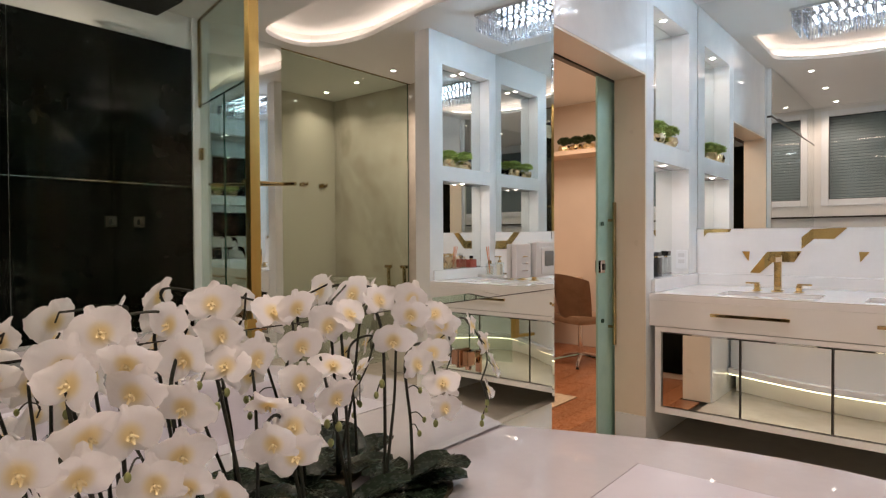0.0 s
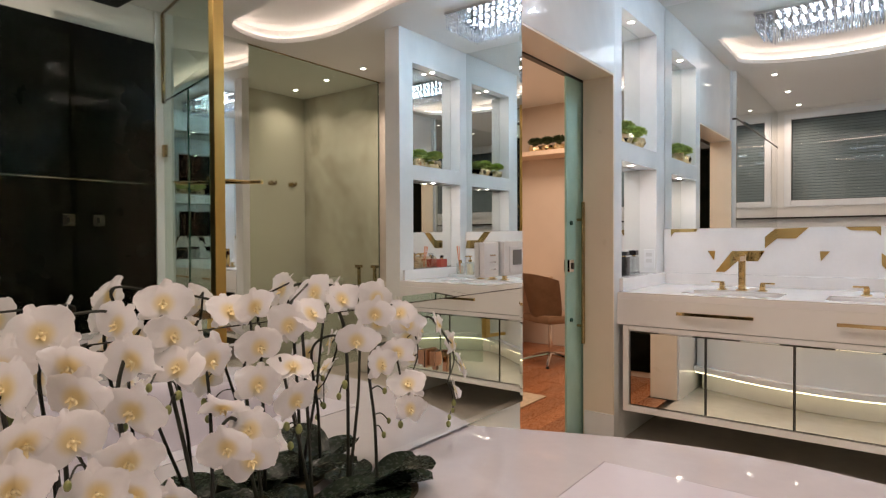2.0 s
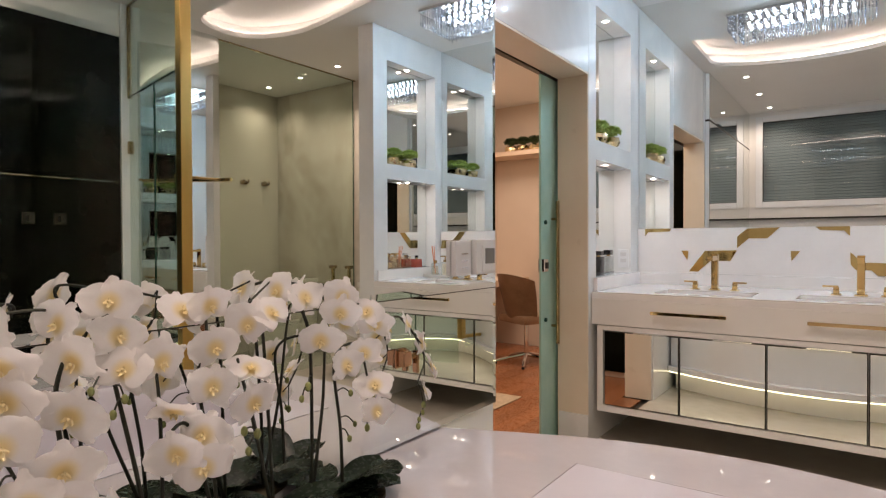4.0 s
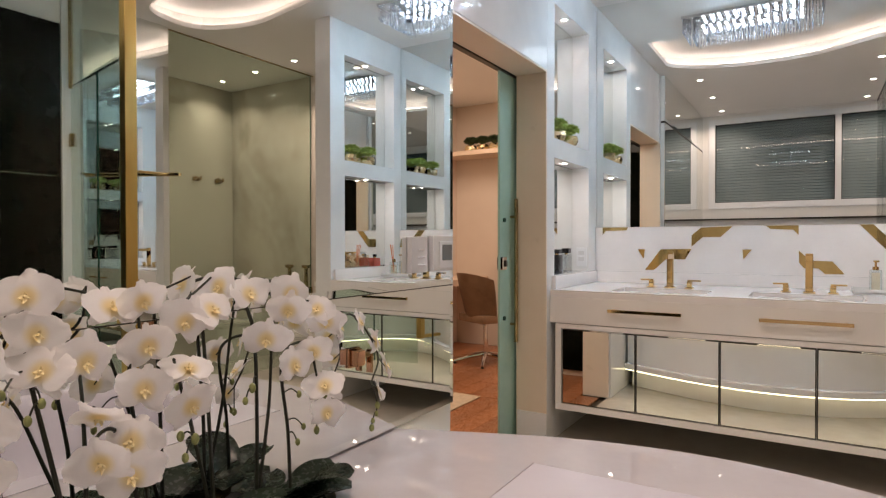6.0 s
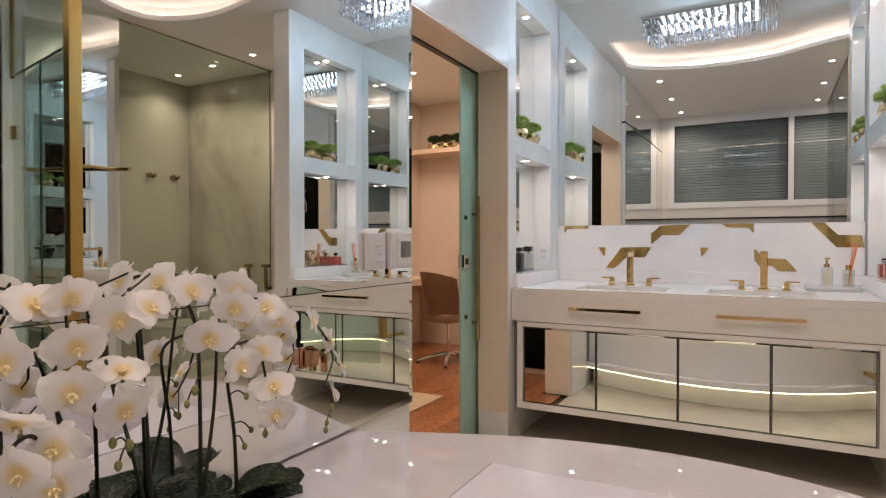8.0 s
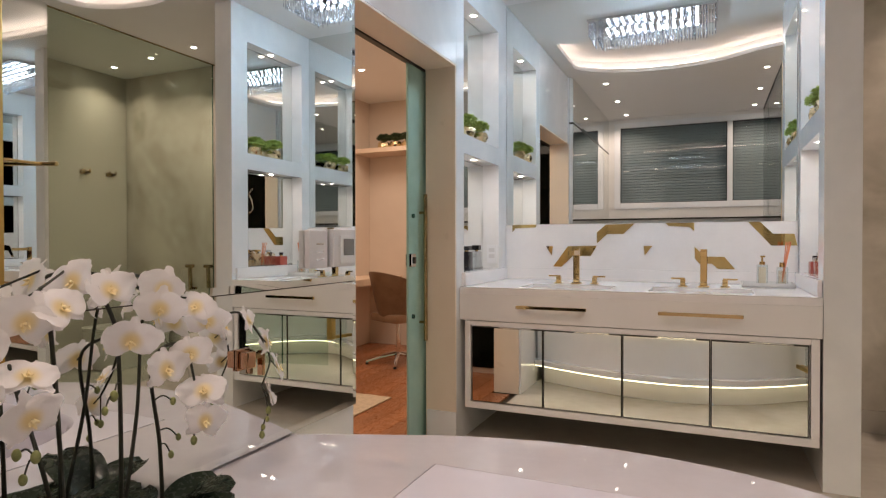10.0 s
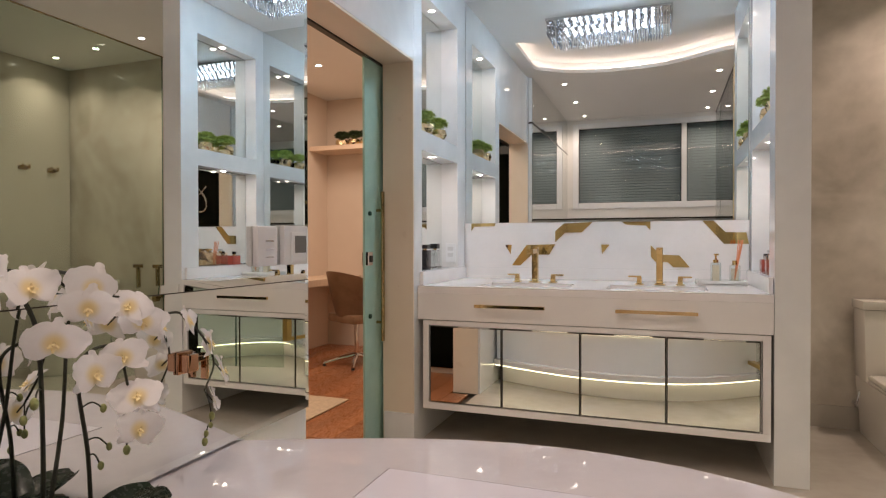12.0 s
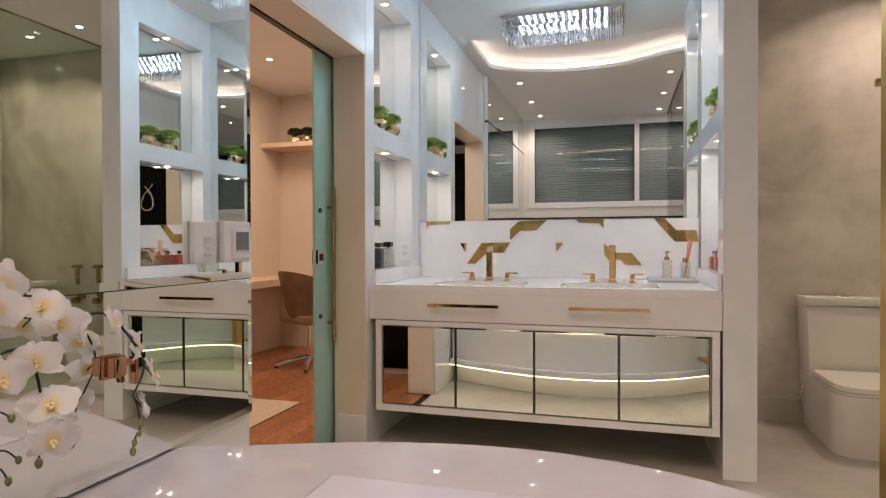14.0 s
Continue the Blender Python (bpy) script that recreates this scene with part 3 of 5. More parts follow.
STEP0, STEP1 = 0.148, 0.186
part("curved_front", band(inset(front_line, 0.025), STEP1, DECK - 0.0245), M_LACQUER, deck, "white curved apron", True)
outer_step = inset(front_line, -0.03)
bm = band(outer_step, STEP0, STEP1)
ribbon(bm, outer_step, inset(front_line, 0.03), STEP1)
ribbon(bm, outer_step, inset(front_line, 0.09), STEP0)
part("curved_ledge", bm, M_QUARTZ, deck, "curved stone ledge at the foot of the bath", True)
part("plinth", band(inset(front_line, 0.085), 0.001, STEP0), M_LACQUER, deck, "recessed white plinth", True)
part("light_strip", band(inset(front_line, 0.015), DECK - 0.033, DECK - 0.026), G_LED, deck, "warm light strip under the deck edge")
part("light_strip", band(inset(front_line, 0.0), STEP0 - 0.014, STEP0 - 0.002), G_LED, deck, "warm light strip under the ledge")

tub = thing("bathtub", "white rectangular bathtub set flush into the deck", "bathtub")
def oval(k, n=56):
    cx, cy, ax, ay = (TX0 + TX1) / 2, (TY0 + TY1) / 2, (TX1 - TX0) / 2 - 0.07 - k, (TY1 - TY0) / 2 - 0.07 - k
    out = []
    for i in range(n):
        c, q = math.cos(2 * math.pi * i / n), math.sin(2 * math.pi * i / n)
        out.append((cx + ax * math.copysign(abs(c) ** 0.62, c), cy + ay * math.copysign(abs(q) ** 0.62, q)))
    return out


bm = bmesh.new()
edges = []
for pts in ([(TX0 - 0.012, TY0 - 0.012), (TX1 + 0.012, TY0 - 0.012), (TX1 + 0.012, TY1 + 0.012), (TX0 - 0.012, TY1 + 0.012)], oval(0)):
    vs = [bm.verts.new((x, y, DECK + 0.001)) for x, y in pts]
    edges.append([bm.edges.new((vs[i], vs[(i + 1) % len(vs)])) for i in range(len(vs))])
    if len(pts) == 4:
        low = [bm.verts.new((x, y, DECK - 0.04)) for x, y in pts]
        for i in range(4):
            bm.faces.new((vs[i], vs[(i + 1) % 4], low[(i + 1) % 4], low[i]))
bmesh.ops.triangle_fill(bm, edges=edges[0] + edges[1], use_beauty=True)
part("rim", bm, M_TUB, tub)
bm = bmesh.new()
rings = []
for k, z in ((0.0, 0.001), (0.008, -0.003), (0.016, -0.014), (0.03, -0.06), (0.06, -0.25), (0.09, -0.33), (0.15, -0.38), (0.24, -0.395)):
    rings.append([bm.verts.new((x, y, DECK + z)) for x, y in oval(k)])
for a, b in zip(rings, rings[1:]):
    for i in range(len(a)):
        bm.faces.new((a[i], a[(i + 1) % len(a)], b[(i + 1) % len(a)], b[i]))
bm.faces.new(rings[-1])
part("basin", bm, M_TUB, tub, smooth=True)
w = 0.10
bm = bmesh.new()
cyl(bm, (TX1 - w - 0.06, 0.4, DECK - 0.14), (TX1 - w - 0.035, 0.4, DECK - 0.13), 0.035, 0.035, 24)
part("overflow", bm, M_CHROME, tub, "round chrome overflow", True)

spout = thing("bath_spout", "square rose gold bath spout mounted on the mirror", "tap")
bm = bmesh.new()
box(bm, 0.027, 0.034, 1.108, 1.162, 0.736, 0.796, 0.002)
part("rosette", bm, M_ROSE, spout)
bm = bmesh.new()
box(bm, 0.034, 0.062, 1.116, 1.154, 0.742, 0.790, 0.003)
part("body", bm, M_ROSE, spout)
bm = bmesh.new()
box(bm, 0.040, 0.056, 1.154, 1.192, 0.764, 0.780, 0.002)
box(bm, 0.038, 0.058, 1.186, 1.197, 0.712, 0.784, 0.002)
part("lever", bm, M_ROSE, spout)


# ---- vanity ----
VY = 2.876
counter = thing("countertop", "white quartz vanity countertop with a deep apron and two sinks", "countertop")
bm = bmesh.new()
SINKS = [(0.53, 3.11), (1.20, 3.11)]
sx, sy0, sy1 = 0.24, 2.99, 3.27
TOPZ = 0.853
rims = [[(XW + 0.002, VY), (X_PAR - 0.003, VY), (X_PAR - 0.003, Y_VAN - 0.03), (XW + 0.002, Y_VAN - 0.03)]]
rims += [[(cx - sx, sy0), (cx + sx, sy0), (cx + sx, sy1), (cx - sx, sy1)] for cx, cy in SINKS]
plan = []
for z in (0.815, TOPZ):
    edges = []
    for pts in rims:
        vs = [bm.verts.new((x, y, z)) for x, y in pts]
        edges += [bm.edges.new((vs[i], vs[(i + 1) % 4])) for i in range(4)]
        plan.append(vs)
    bmesh.ops.triangle_fill(bm, edges=edges, use_beauty=True)
for lo, hi in zip(plan[:3], plan[3:]):
    for i in range(4):
        bm.faces.new((lo[i], lo[(i + 1) % 4], hi[(i + 1) % 4], hi[i]))
part("slab", bm, M_QUARTZ, counter)
bm = bmesh.new()
box(bm, XW + 0.002, X_PAR - 0.003, VY, VY + 0.022, 0.672, 0.8145, 0.0015)
part("apron", bm, M_LACQUER, counter)
for cx, cy in SINKS:
    bm = bmesh.new()
    box(bm, cx - sx, cx + sx, sy0, sy1, 0.735, 0.74)
    box(bm, cx - sx - 0.01, cx - sx, sy0, sy1, 0.735, 0.815)
    box(bm, cx + sx, cx + sx + 0.01, sy0, sy1, 0.735, 0.815)
    box(bm, cx - sx - 0.01, cx + sx + 0.01, sy0 - 0.01, sy0, 0.735, 0.815)
    box(bm, cx - sx - 0.01, cx + sx + 0.01, sy1, sy1 + 0.01, 0.735, 0.815)
    part("sink", bm, M_QUARTZ, counter, "rectangular white sink")
for x0, x1 in ((XW + 0.002, 0.004), (X_PAR - 0.02, X_PAR - 0.003)):
    bm = bmesh.new()
    box(bm, x0, x1, VY + 0.03, Y_VAN - 0.051, TOPZ + 0.0005, 0.928, 0.001)
    part("side_upstand", bm, M_QUARTZ, counter)
bm = bmesh.new()
box(bm, XW + 0.002, X_PAR - 0.003, Y_VAN - 0.05, Y_VAN - 0.021, TOPZ + 0.0005, 0.925, 0.001)
part("back_upstand", bm, M_QUARTZ, counter)

cab = thing("vanity_cabinet", "floating white vanity cabinet with four mirrored doors", "cabinet")
for nm, dims in (("bottom_board", (0.012, X_PAR - 0.012, VY + 0.004, Y_VAN - 0.03, 0.190, 0.2255)),
                 ("side_board", (0.012, 0.045, VY + 0.004, Y_VAN - 0.03, 0.226, 0.668)),
                 ("side_board", (X_PAR - 0.045, X_PAR - 0.012, VY + 0.004, Y_VAN - 0.03, 0.226, 0.668)),
                 ("body", (0.0455, X_PAR - 0.0455, VY + 0.0305, Y_VAN - 0.03, 0.226, 0.668)),
                 ("top_rail", (0.0455, X_PAR - 0.0455, VY + 0.004, VY + 0.03, 0.642, 0.668))):
    bm = bmesh.new()
    box(bm, *dims, bevel=0.001)
    part(nm, bm, M_LACQUER, cab)
DX0, DX1 = 0.052, X_PAR - 0.052
for k in range(4):
    a, b = DX0 + k * (DX1 - DX0) / 4 + 0.002, DX0 + (k + 1) * (DX1 - DX0) / 4 - 0.002
    bm = bmesh.new()
    box(bm, a, b, VY + 0.006, VY + 0.028, 0.230, 0.638)
    door = part("door", bm, M_DARK, cab, "thin dark bronze door frame")
    bm = bmesh.new()
    box(bm, a + 0.004, b - 0.004, VY + 0.001, VY + 0.0058, 0.234, 0.634)
    part("mirror_panel", bm, M_MIRROR, door, "mirrored door face")
    bm = bmesh.new()
    box(bm, a + 0.16, b - 0.06, VY - 0.006, VY + 0.005, 0.6365, 0.641)
    part("finger_pull", bm, M_CHROME, door, "slim chrome pull")


def bar_handle(x0, x1, y, z):
    bm = bmesh.new()
    box(bm, x0, x1, y - 0.042, y - 0.030, z - 0.008, z + 0.008, 0.001)
    bar = part("handle", bm, M_GOLD, counter, "long square polished gold bar handle")
    for x in (x0 + 0.02, x1 - 0.035):
        bm = bmesh.new()
        box(bm, x, x + 0.014, y - 0.0305, y + 0.0005, z - 0.007, z + 0.007, 0.001)
        part("handle_post", bm, M_GOLD, bar)


bar_handle(0.315, 0.68, VY, 0.757)
bar_handle(1.02, 1.385, VY, 0.757)


def tap_set(cx, cy):
    ob = thing("basin_tap", "square polished gold basin tap with two lever handles", "tap", "basin taps", (cx, cy, TOPZ))
    bm = bmesh.new()
    box(bm, -0.028, 0.028, -0.028, 0.028, 0.0005, 0.008, 0.001)
    box(bm, -0.017, 0.017, -0.017, 0.017, 0.008, 0.205, 0.002)
    part("column", bm, M_GOLD, ob)
    bm = bmesh.new()
    box(bm, -0.017, 0.017, -0.150, -0.0175, 0.170, 0.197, 0.002)
    part("spout", bm, M_GOLD, ob)
    for s in (-1, 1):
        bm = bmesh.new()
        box(bm, s * 0.105 - 0.023, s * 0.105 + 0.023, -0.023, 0.023, 0.0005, 0.007, 0.001)
        box(bm, s * 0.105 - 0.013, s * 0.105 + 0.013, -0.013, 0.013, 0.007, 0.040, 0.001)
        h = part("handle_base", bm, M_GOLD, ob)
        bm = bmesh.new()
        a, b = sorted((s * 0.095, s * 0.165))
        box(bm, a, b, -0.010, 0.010, 0.0405, 0.049, 0.001)
        part("lever", bm, M_GOLD, h)
    return ob


tap1 = tap_set(0.528, 3.36)
copy_thing(tap1, pose(1.215, 3.36, TOPZ))

# backsplash with gold inlays
splash = thing("backsplash", "white backsplash with angular gold inlays", "backsplash")
bm = bmesh.new()
box(bm, XW + 0.002, X_PAR - 0.003, Y_VAN - 0.021, Y_VAN + 0.003, TOPZ + 0.001, 1.214)
part("panel", bm, M_QUARTZ, splash)
INLAYS = [
    [(0.030, 1.214), (0.197, 1.214), (0.190, 1.195), (0.050, 1.192), (0.030, 1.164)],
    [(0.588, 1.089), (0.588, 1.159), (0.643, 1.207), (0.818, 1.213), (0.753, 1.149), (0.653, 1.149)],
    [(0.262, 1.071), (0.305, 1.071), (0.298, 1.011)],
    [(0.308, 0.939), (0.363, 0.939), (0.438, 1.009), (0.550, 1.009), (0.588, 1.075), (0.404, 1.071)],
    [(0.996, 1.213), (1.160, 1.213), (1.160, 1.159), (1.134, 1.189), (1.018, 1.195)],
    [(0.873, 1.073), (0.922, 1.073), (0.878, 1.015)],
    [(1.162, 1.069), (1.218, 1.012), (1.323, 1.009), (1.380, 0.939), (1.288, 0.939), (1.258, 0.969), (1.188, 0.969), (1.164, 0.999)],
    [(1.448, 1.213), (1.508, 1.213), (1.572, 1.145), (1.680, 1.143), (1.694, 1.077), (1.565, 1.077)],
]
for poly in INLAYS:
    bm = bmesh.new()
    prism(bm, poly, 0.0, 0.003)
    bm.transform(Matrix.Translation((0, Y_VAN - 0.0215, 0)) @ Matrix.Rotation(radians(90), 4, "X"))
    part("inlay", bm, M_GOLD_FLAT, splash, "gold metal inlay")


# ---- window and shutter ----
window = tagged(thing("window_1", "wide white framed window with a closed grey roller shutter", "window"), kind="structure")
MX0, MX1 = 1.44, 1.50
for x0, x1, z0, z1 in ((W0, W0 + 0.075, WZ0, WZ1), (W1 - 0.075, W1, WZ0, WZ1), (MX0, MX1, WZ0 + 0.075, WZ1 - 0.065)):
    bm = bmesh.new()
    box(bm, x0, x1, Y_WIN - 0.075, Y_WIN + 0.012, z0, z1, 0.003)
    part("frame_post", bm, M_UPVC, window)
for z0, z1 in ((WZ0, WZ0 + 0.075), (WZ1 - 0.065, WZ1)):
    bm = bmesh.new()
    box(bm, W0 + 0.0755, W1 - 0.0755, Y_WIN - 0.075, Y_WIN + 0.012, z0, z1, 0.003)
    part("frame_rail", bm, M_UPVC, window)
for x0, x1 in ((W0 + 0.076, MX0 - 0.001), (MX1 + 0.001, W1 - 0.076)):
    bm = bmesh.new()
    box(bm, x0, x1, Y_WIN - 0.040, Y_WIN - 0.034, WZ0 + 0.076, WZ1 - 0.066)
    pane = part("pane", bm, M_WINGLASS, window, "dark reflecting glass")
    pane.visible_shadow = False
    z0, z1 = WZ0 + 0.076, WZ1 - 0.066
    for a, b, c, d in ((x0, x1, z0, z0 + 0.008), (x0, x1, z1 - 0.008, z1), (x0, x0 + 0.008, z0 + 0.0085, z1 - 0.0085), (x1 - 0.008, x1, z0 + 0.0085, z1 - 0.0085)):
        bm = bmesh.new()
        box(bm, a, b, Y_WIN - 0.0335, Y_WIN - 0.026, c, d)
        part("gasket", bm, M_RUBBER, window, "black rubber gasket")
slat = bmesh.new()
box(slat, W0 + 0.03, W1 - 0.03, -0.006, 0.006, -0.0165, 0.0165, 0.004)
slat_mesh = finish("slat", slat, M_SHUTTER)
z = WZ0 + 0.02
while z < WZ1:
    s = new("slat", slat_mesh)
    s.parent, s.location = window, (0, Y_WIN - 0.11, z)
    z += 0.0355
bm = bmesh.new()
box(bm, W0 - 0.1, W1 + 0.1, Y_WIN + 0.001, Y_WIN + 0.05, 1.385, 1.405, 0.003)
solid("window_ledge", bm, M_DARK, "slim dark ledge under the window", "ledge", kind="structure")

# ---- shower ----
YB1 = 1.645
panels = ((Y_WIN + 0.002, 0.58), (0.584, YB1))
for y0, y1 in panels:
    for z0, z1 in ((0.002, 1.528), (1.532, 2.475)):
        bm = bmesh.new()
        box(bm, 2.800, 2.8145, y0, y1, z0, z1, 0.001)
        part("panel", bm, M_BLACK, bpy.data.objects["wall_shower"], "polished black stone panel")
bm = bmesh.new()
box(bm, 2.8005, 2.8145, Y_WIN + 0.002, YB1, 1.5284, 1.5316)
solid("panel_joint", bm, M_CHROME, "thin bright metal joint between black panels", "joint", kind="structure")
for y in (1.11, 1.28):
    valve = thing("shower_valve", "square dark bronze shower valve on black stone", "valve", "shower valves")
    bm = bmesh.new()
    box(bm, 2.790, 2.7995, y - 0.034, y + 0.034, 1.246, 1.314, 0.002)
    part("plate", bm, M_DARK, valve)
    bm = bmesh.new()
    box(bm, 2.752, 2.790, y - 0.013, y + 0.013, 1.262, 1.298, 0.002)
    part("knob", bm, M_DARK, valve)
head = thing("rain_shower_head", "square black ceiling rain shower head", "shower head", at=(2.45, 1.16, H))
bm = bmesh.new()
box(bm, -0.17, 0.17, -0.17, 0.17, -0.125, -0.110, 0.003)
part("plate", bm, M_RUBBER, head)
bm = bmesh.new()
cyl(bm, (0, 0, -0.110), (0, 0, 0.0), 0.012)
part("arm", bm, M_GOLD, head, "gold ceiling arm", True)

screen = thing("shower_screen", "clear glass shower screen with a tall gold post and towel bar", "shower screen")
PX, PY = 1.853, 1.515            # gold post
WX, WY = 2.80, 1.705            # where the front glass meets the wall
TRANSOM = 2.095


def along(s, off=0.0):
    """A point of the front glass line, s from the post (0) to the wall (1)."""
    d = Vector((WX - PX, WY - PY)).normalized()
    return PX + (WX - PX) * s - d.y * off, PY + (WY - PY) * s + d.x * off


def upright(s0, s1, z0, z1, half, mat, name, label="", parent=None):
    bm = bmesh.new()
    prism(bm, [along(s0, -half), along(s1, -half), along(s1, half), along(s0, half)], z0, z1)
    return part(name, bm, mat, parent or screen, label)


bm = bmesh.new()
box(bm, PX - 0.025, PX + 0.025, PY - 0.032, PY + 0.032, 0.245, H - 0.002, 0.003)
part("gold_post", bm, M_POST, screen, "tall satin gold post")
bm = bmesh.new()
prism(bm, [(1.78, 1.29), (1.82, 1.29), (PX + 0.02, PY - 0.03), (PX - 0.02, PY - 0.03)], 0.247, 0.272)
part("bottom_arm", bm, M_POST, screen, "satin gold arm fixed to the bath front")
for s0, s1, z0, z1 in ((0.03, 0.482, 0.012, TRANSOM - 0.004), (0.492, 0.985, 0.012, TRANSOM - 0.004), (0.03, 0.985, TRANSOM + 0.004, H - 0.012)):
    upright(s0, s1, z0, z1, 0.004, M_GLASS, "glass_panel", "clear glass panel").visible_shadow = False
upright(0.4825, 0.4915, 0.012, TRANSOM - 0.004, 0.0045, M_EDGE, "glass_edge", "dark green polished glass edge")
upright(0.03, 0.985, TRANSOM - 0.0038, TRANSOM + 0.0038, 0.005, M_EDGE, "transom_joint", "dark joint under the transom glass")
upright(0.03, 0.99, H - 0.012, H - 0.002, 0.008, M_DARKGOLD, "top_rail", "dark gold top rail")
upright(0.986, 0.9985, TRANSOM - 0.01, H - 0.013, 0.012, M_DARKGOLD, "wall_channel", "dark gold wall channel")
upright(0.955, 0.999, 1.72, 1.80, 0.014, M_DARKGOLD, "hinge", "gold hinge block")
bm = bmesh.new()
ends = Vector((1.93, 1.865, 1.512)), Vector((2.74, 1.765, 1.545))
tube(bm, ends, 0.012, 12)
for u in (0.12, 0.88):
    p = ends[0].lerp(ends[1], u)
    q = along((p.x - PX) / (WX - PX), 0.004)
    tube(bm, [p, (q[0], q[1], p.z)], 0.008, 10)
part("towel_bar", bm, M_GOLD, screen, "round gold towel bar", True)
# glass between the shower and the bath, from the post to the window wall
for y0, y1, z0 in ((Y_WIN + 0.006, 0.088, DECK + 0.003), (0.096, 1.30, DECK + 0.003), (1.302, PY - 0.033, 0.162)):
    bm = bmesh.new()
    box(bm, PX - 0.022, PX - 0.014, y0, y1, z0, H - 0.012)
    part("glass_panel", bm, M_THIN, screen, "clear glass panel").visible_shadow = False
bm = bmesh.new()
box(bm, PX - 0.023, PX - 0.013, 0.0885, 0.0955, DECK + 0.003, H - 0.012)
part("glass_edge", bm, M_EDGE, screen, "dark green polished glass edge")
bm = bmesh.new()
box(bm, PX - 0.026, PX - 0.010, Y_WIN + 0.006, PY - 0.033, H - 0.012, H - 0.002)
part("top_rail", bm, M_DARK, screen, "slim dark top rail")
bm = bmesh.new()
box(bm, 2.7995, 2.90, YB1 + 0.008, 1.7795, 0.0, H - 0.001)
solid("shower_trim", bm, M_UPVC, "white trim strip beside the black panels", "trim", kind="structure")

# ---- toilet area ----
rail = thing("glass_partition", "frameless glass partition with a slim dark ceiling rail", "glass partition")
bm = bmesh.new()
box(bm, 2.887, 2.903, 2.422, Y_BACK - 0.002, H - 0.008, H - 0.001)
part("ceiling_rail", bm, M_DARKGOLD, rail)
bm = bmesh.new()
box(bm, 2.891, 2.899, 2.422, 3.915, 0.004, H - 0.0085)
part("glass_panel", bm, M_GLASS, rail).visible_shadow = False
bm = bmesh.new()
box(bm, 2.8905, 2.8995, 3.9155, 3.9195, 0.004, H - 0.0085)
part("glass_edge", bm, M_EDGE, rail)


def toilet(x, y):
    """Its back stands against the wall; the tank is 0.4 m wide."""
    ob = thing("toilet", "white close-coupled porcelain toilet with a closed lid", "toilet", "toilets", (x, y, 0))
    bm = bmesh.new()
    box(bm, -0.20, 0.20, -0.21, -0.002, 0.30, 0.715, 0.014)
    for v in bm.verts:
        if v.co.z < 0.35:
            v.co.x *= 0.94
    part("tank", bm, M_PORCELAIN, ob, smooth=True)
    bm = bmesh.new()
    box(bm, -0.207, 0.207, -0.217, -0.001, 0.7155, 0.765, 0.010)
    lid = part("tank_lid", bm, M_PORCELAIN, ob, smooth=True)
    bm = bmesh.new()
    cyl(bm, (0, -0.11, 0.765), (0, -0.11, 0.771), 0.035, 0.033, 24)
    part("flush_button", bm, M_CHROME, lid, "round chrome flush button", True)
    def outline(w, back, front, n=28):
        pts = [(-w, back)]
        for i in range(n + 1):
            a = math.pi + math.pi * i / n
            c, q = math.cos(a), math.sin(a)
            pts.append((w * math.copysign(abs(c) ** 0.55, c), front + 0.16 + 0.16 * math.copysign(abs(q) ** 0.75, q)))
        pts.append((w, back))
        return pts
    bm = bmesh.new()
    rings = []
    for w, back, front, z in ((0.168, -0.03, -0.610, 0.001), (0.172, -0.03, -0.625, 0.08), (0.182, -0.03, -0.662, 0.20), (0.190, -0.03, -0.686, 0.29), (0.191, -0.03, -0.69, 0.324)):
        rings.append([bm.verts.new((p, q, z)) for p, q in outline(w, back, front)])
    for a, b in zip(rings, rings[1:]):
        for i in range(len(a)):
            bm.faces.new((a[i], a[(i + 1) % len(a)], b[(i + 1) % len(a)], b[i]))
    bm.faces.new(rings[-1])
    bm.faces.new(list(reversed(rings[0])))
    part("bowl", bm, M_PORCELAIN, ob, smooth=True)
    for nm, z0, z1, k in (("seat", 0.327, 0.339, 0.0), ("lid", 0.342, 0.366, 0.004)):
        bm = bmesh.new()
        prism(bm, outline(0.188 - k, -0.235, -0.692 + k), z0, z1)
        bmesh.ops.bevel(bm, geom=[e for e in bm.edges if abs(e.verts[0].co.z - e.verts[1].co.z) < 1e-5 and e.verts[0].co.z > (z0 + z1) / 2], offset=0.005, segments=2, affect="EDGES")
        part(nm, bm, M_PORCELAIN, ob, smooth=True)
    bm = bmesh.new()
    tube(bm, curve_points([(-0.185, -0.004, 0.16), (-0.195, -0.05, 0.15), (-0.19, -0.08, 0.20), (-0.17, -0.08, 0.30)], 14), 0.007, 8)
    cyl(bm, (-0.185, -0.001, 0.16), (-0.185, -0.035, 0.16), 0.018, 0.014, 14)
    part("supply_hose", bm, M_CHROME, ob, "braided steel supply hose", True)
    bm = bmesh.new()
    box(bm, -0.15, 0.15, -0.60, -0.24, 0.3393, 0.3418)
    part("seat_buffer", bm, M_RUBBER, ob)
    return ob


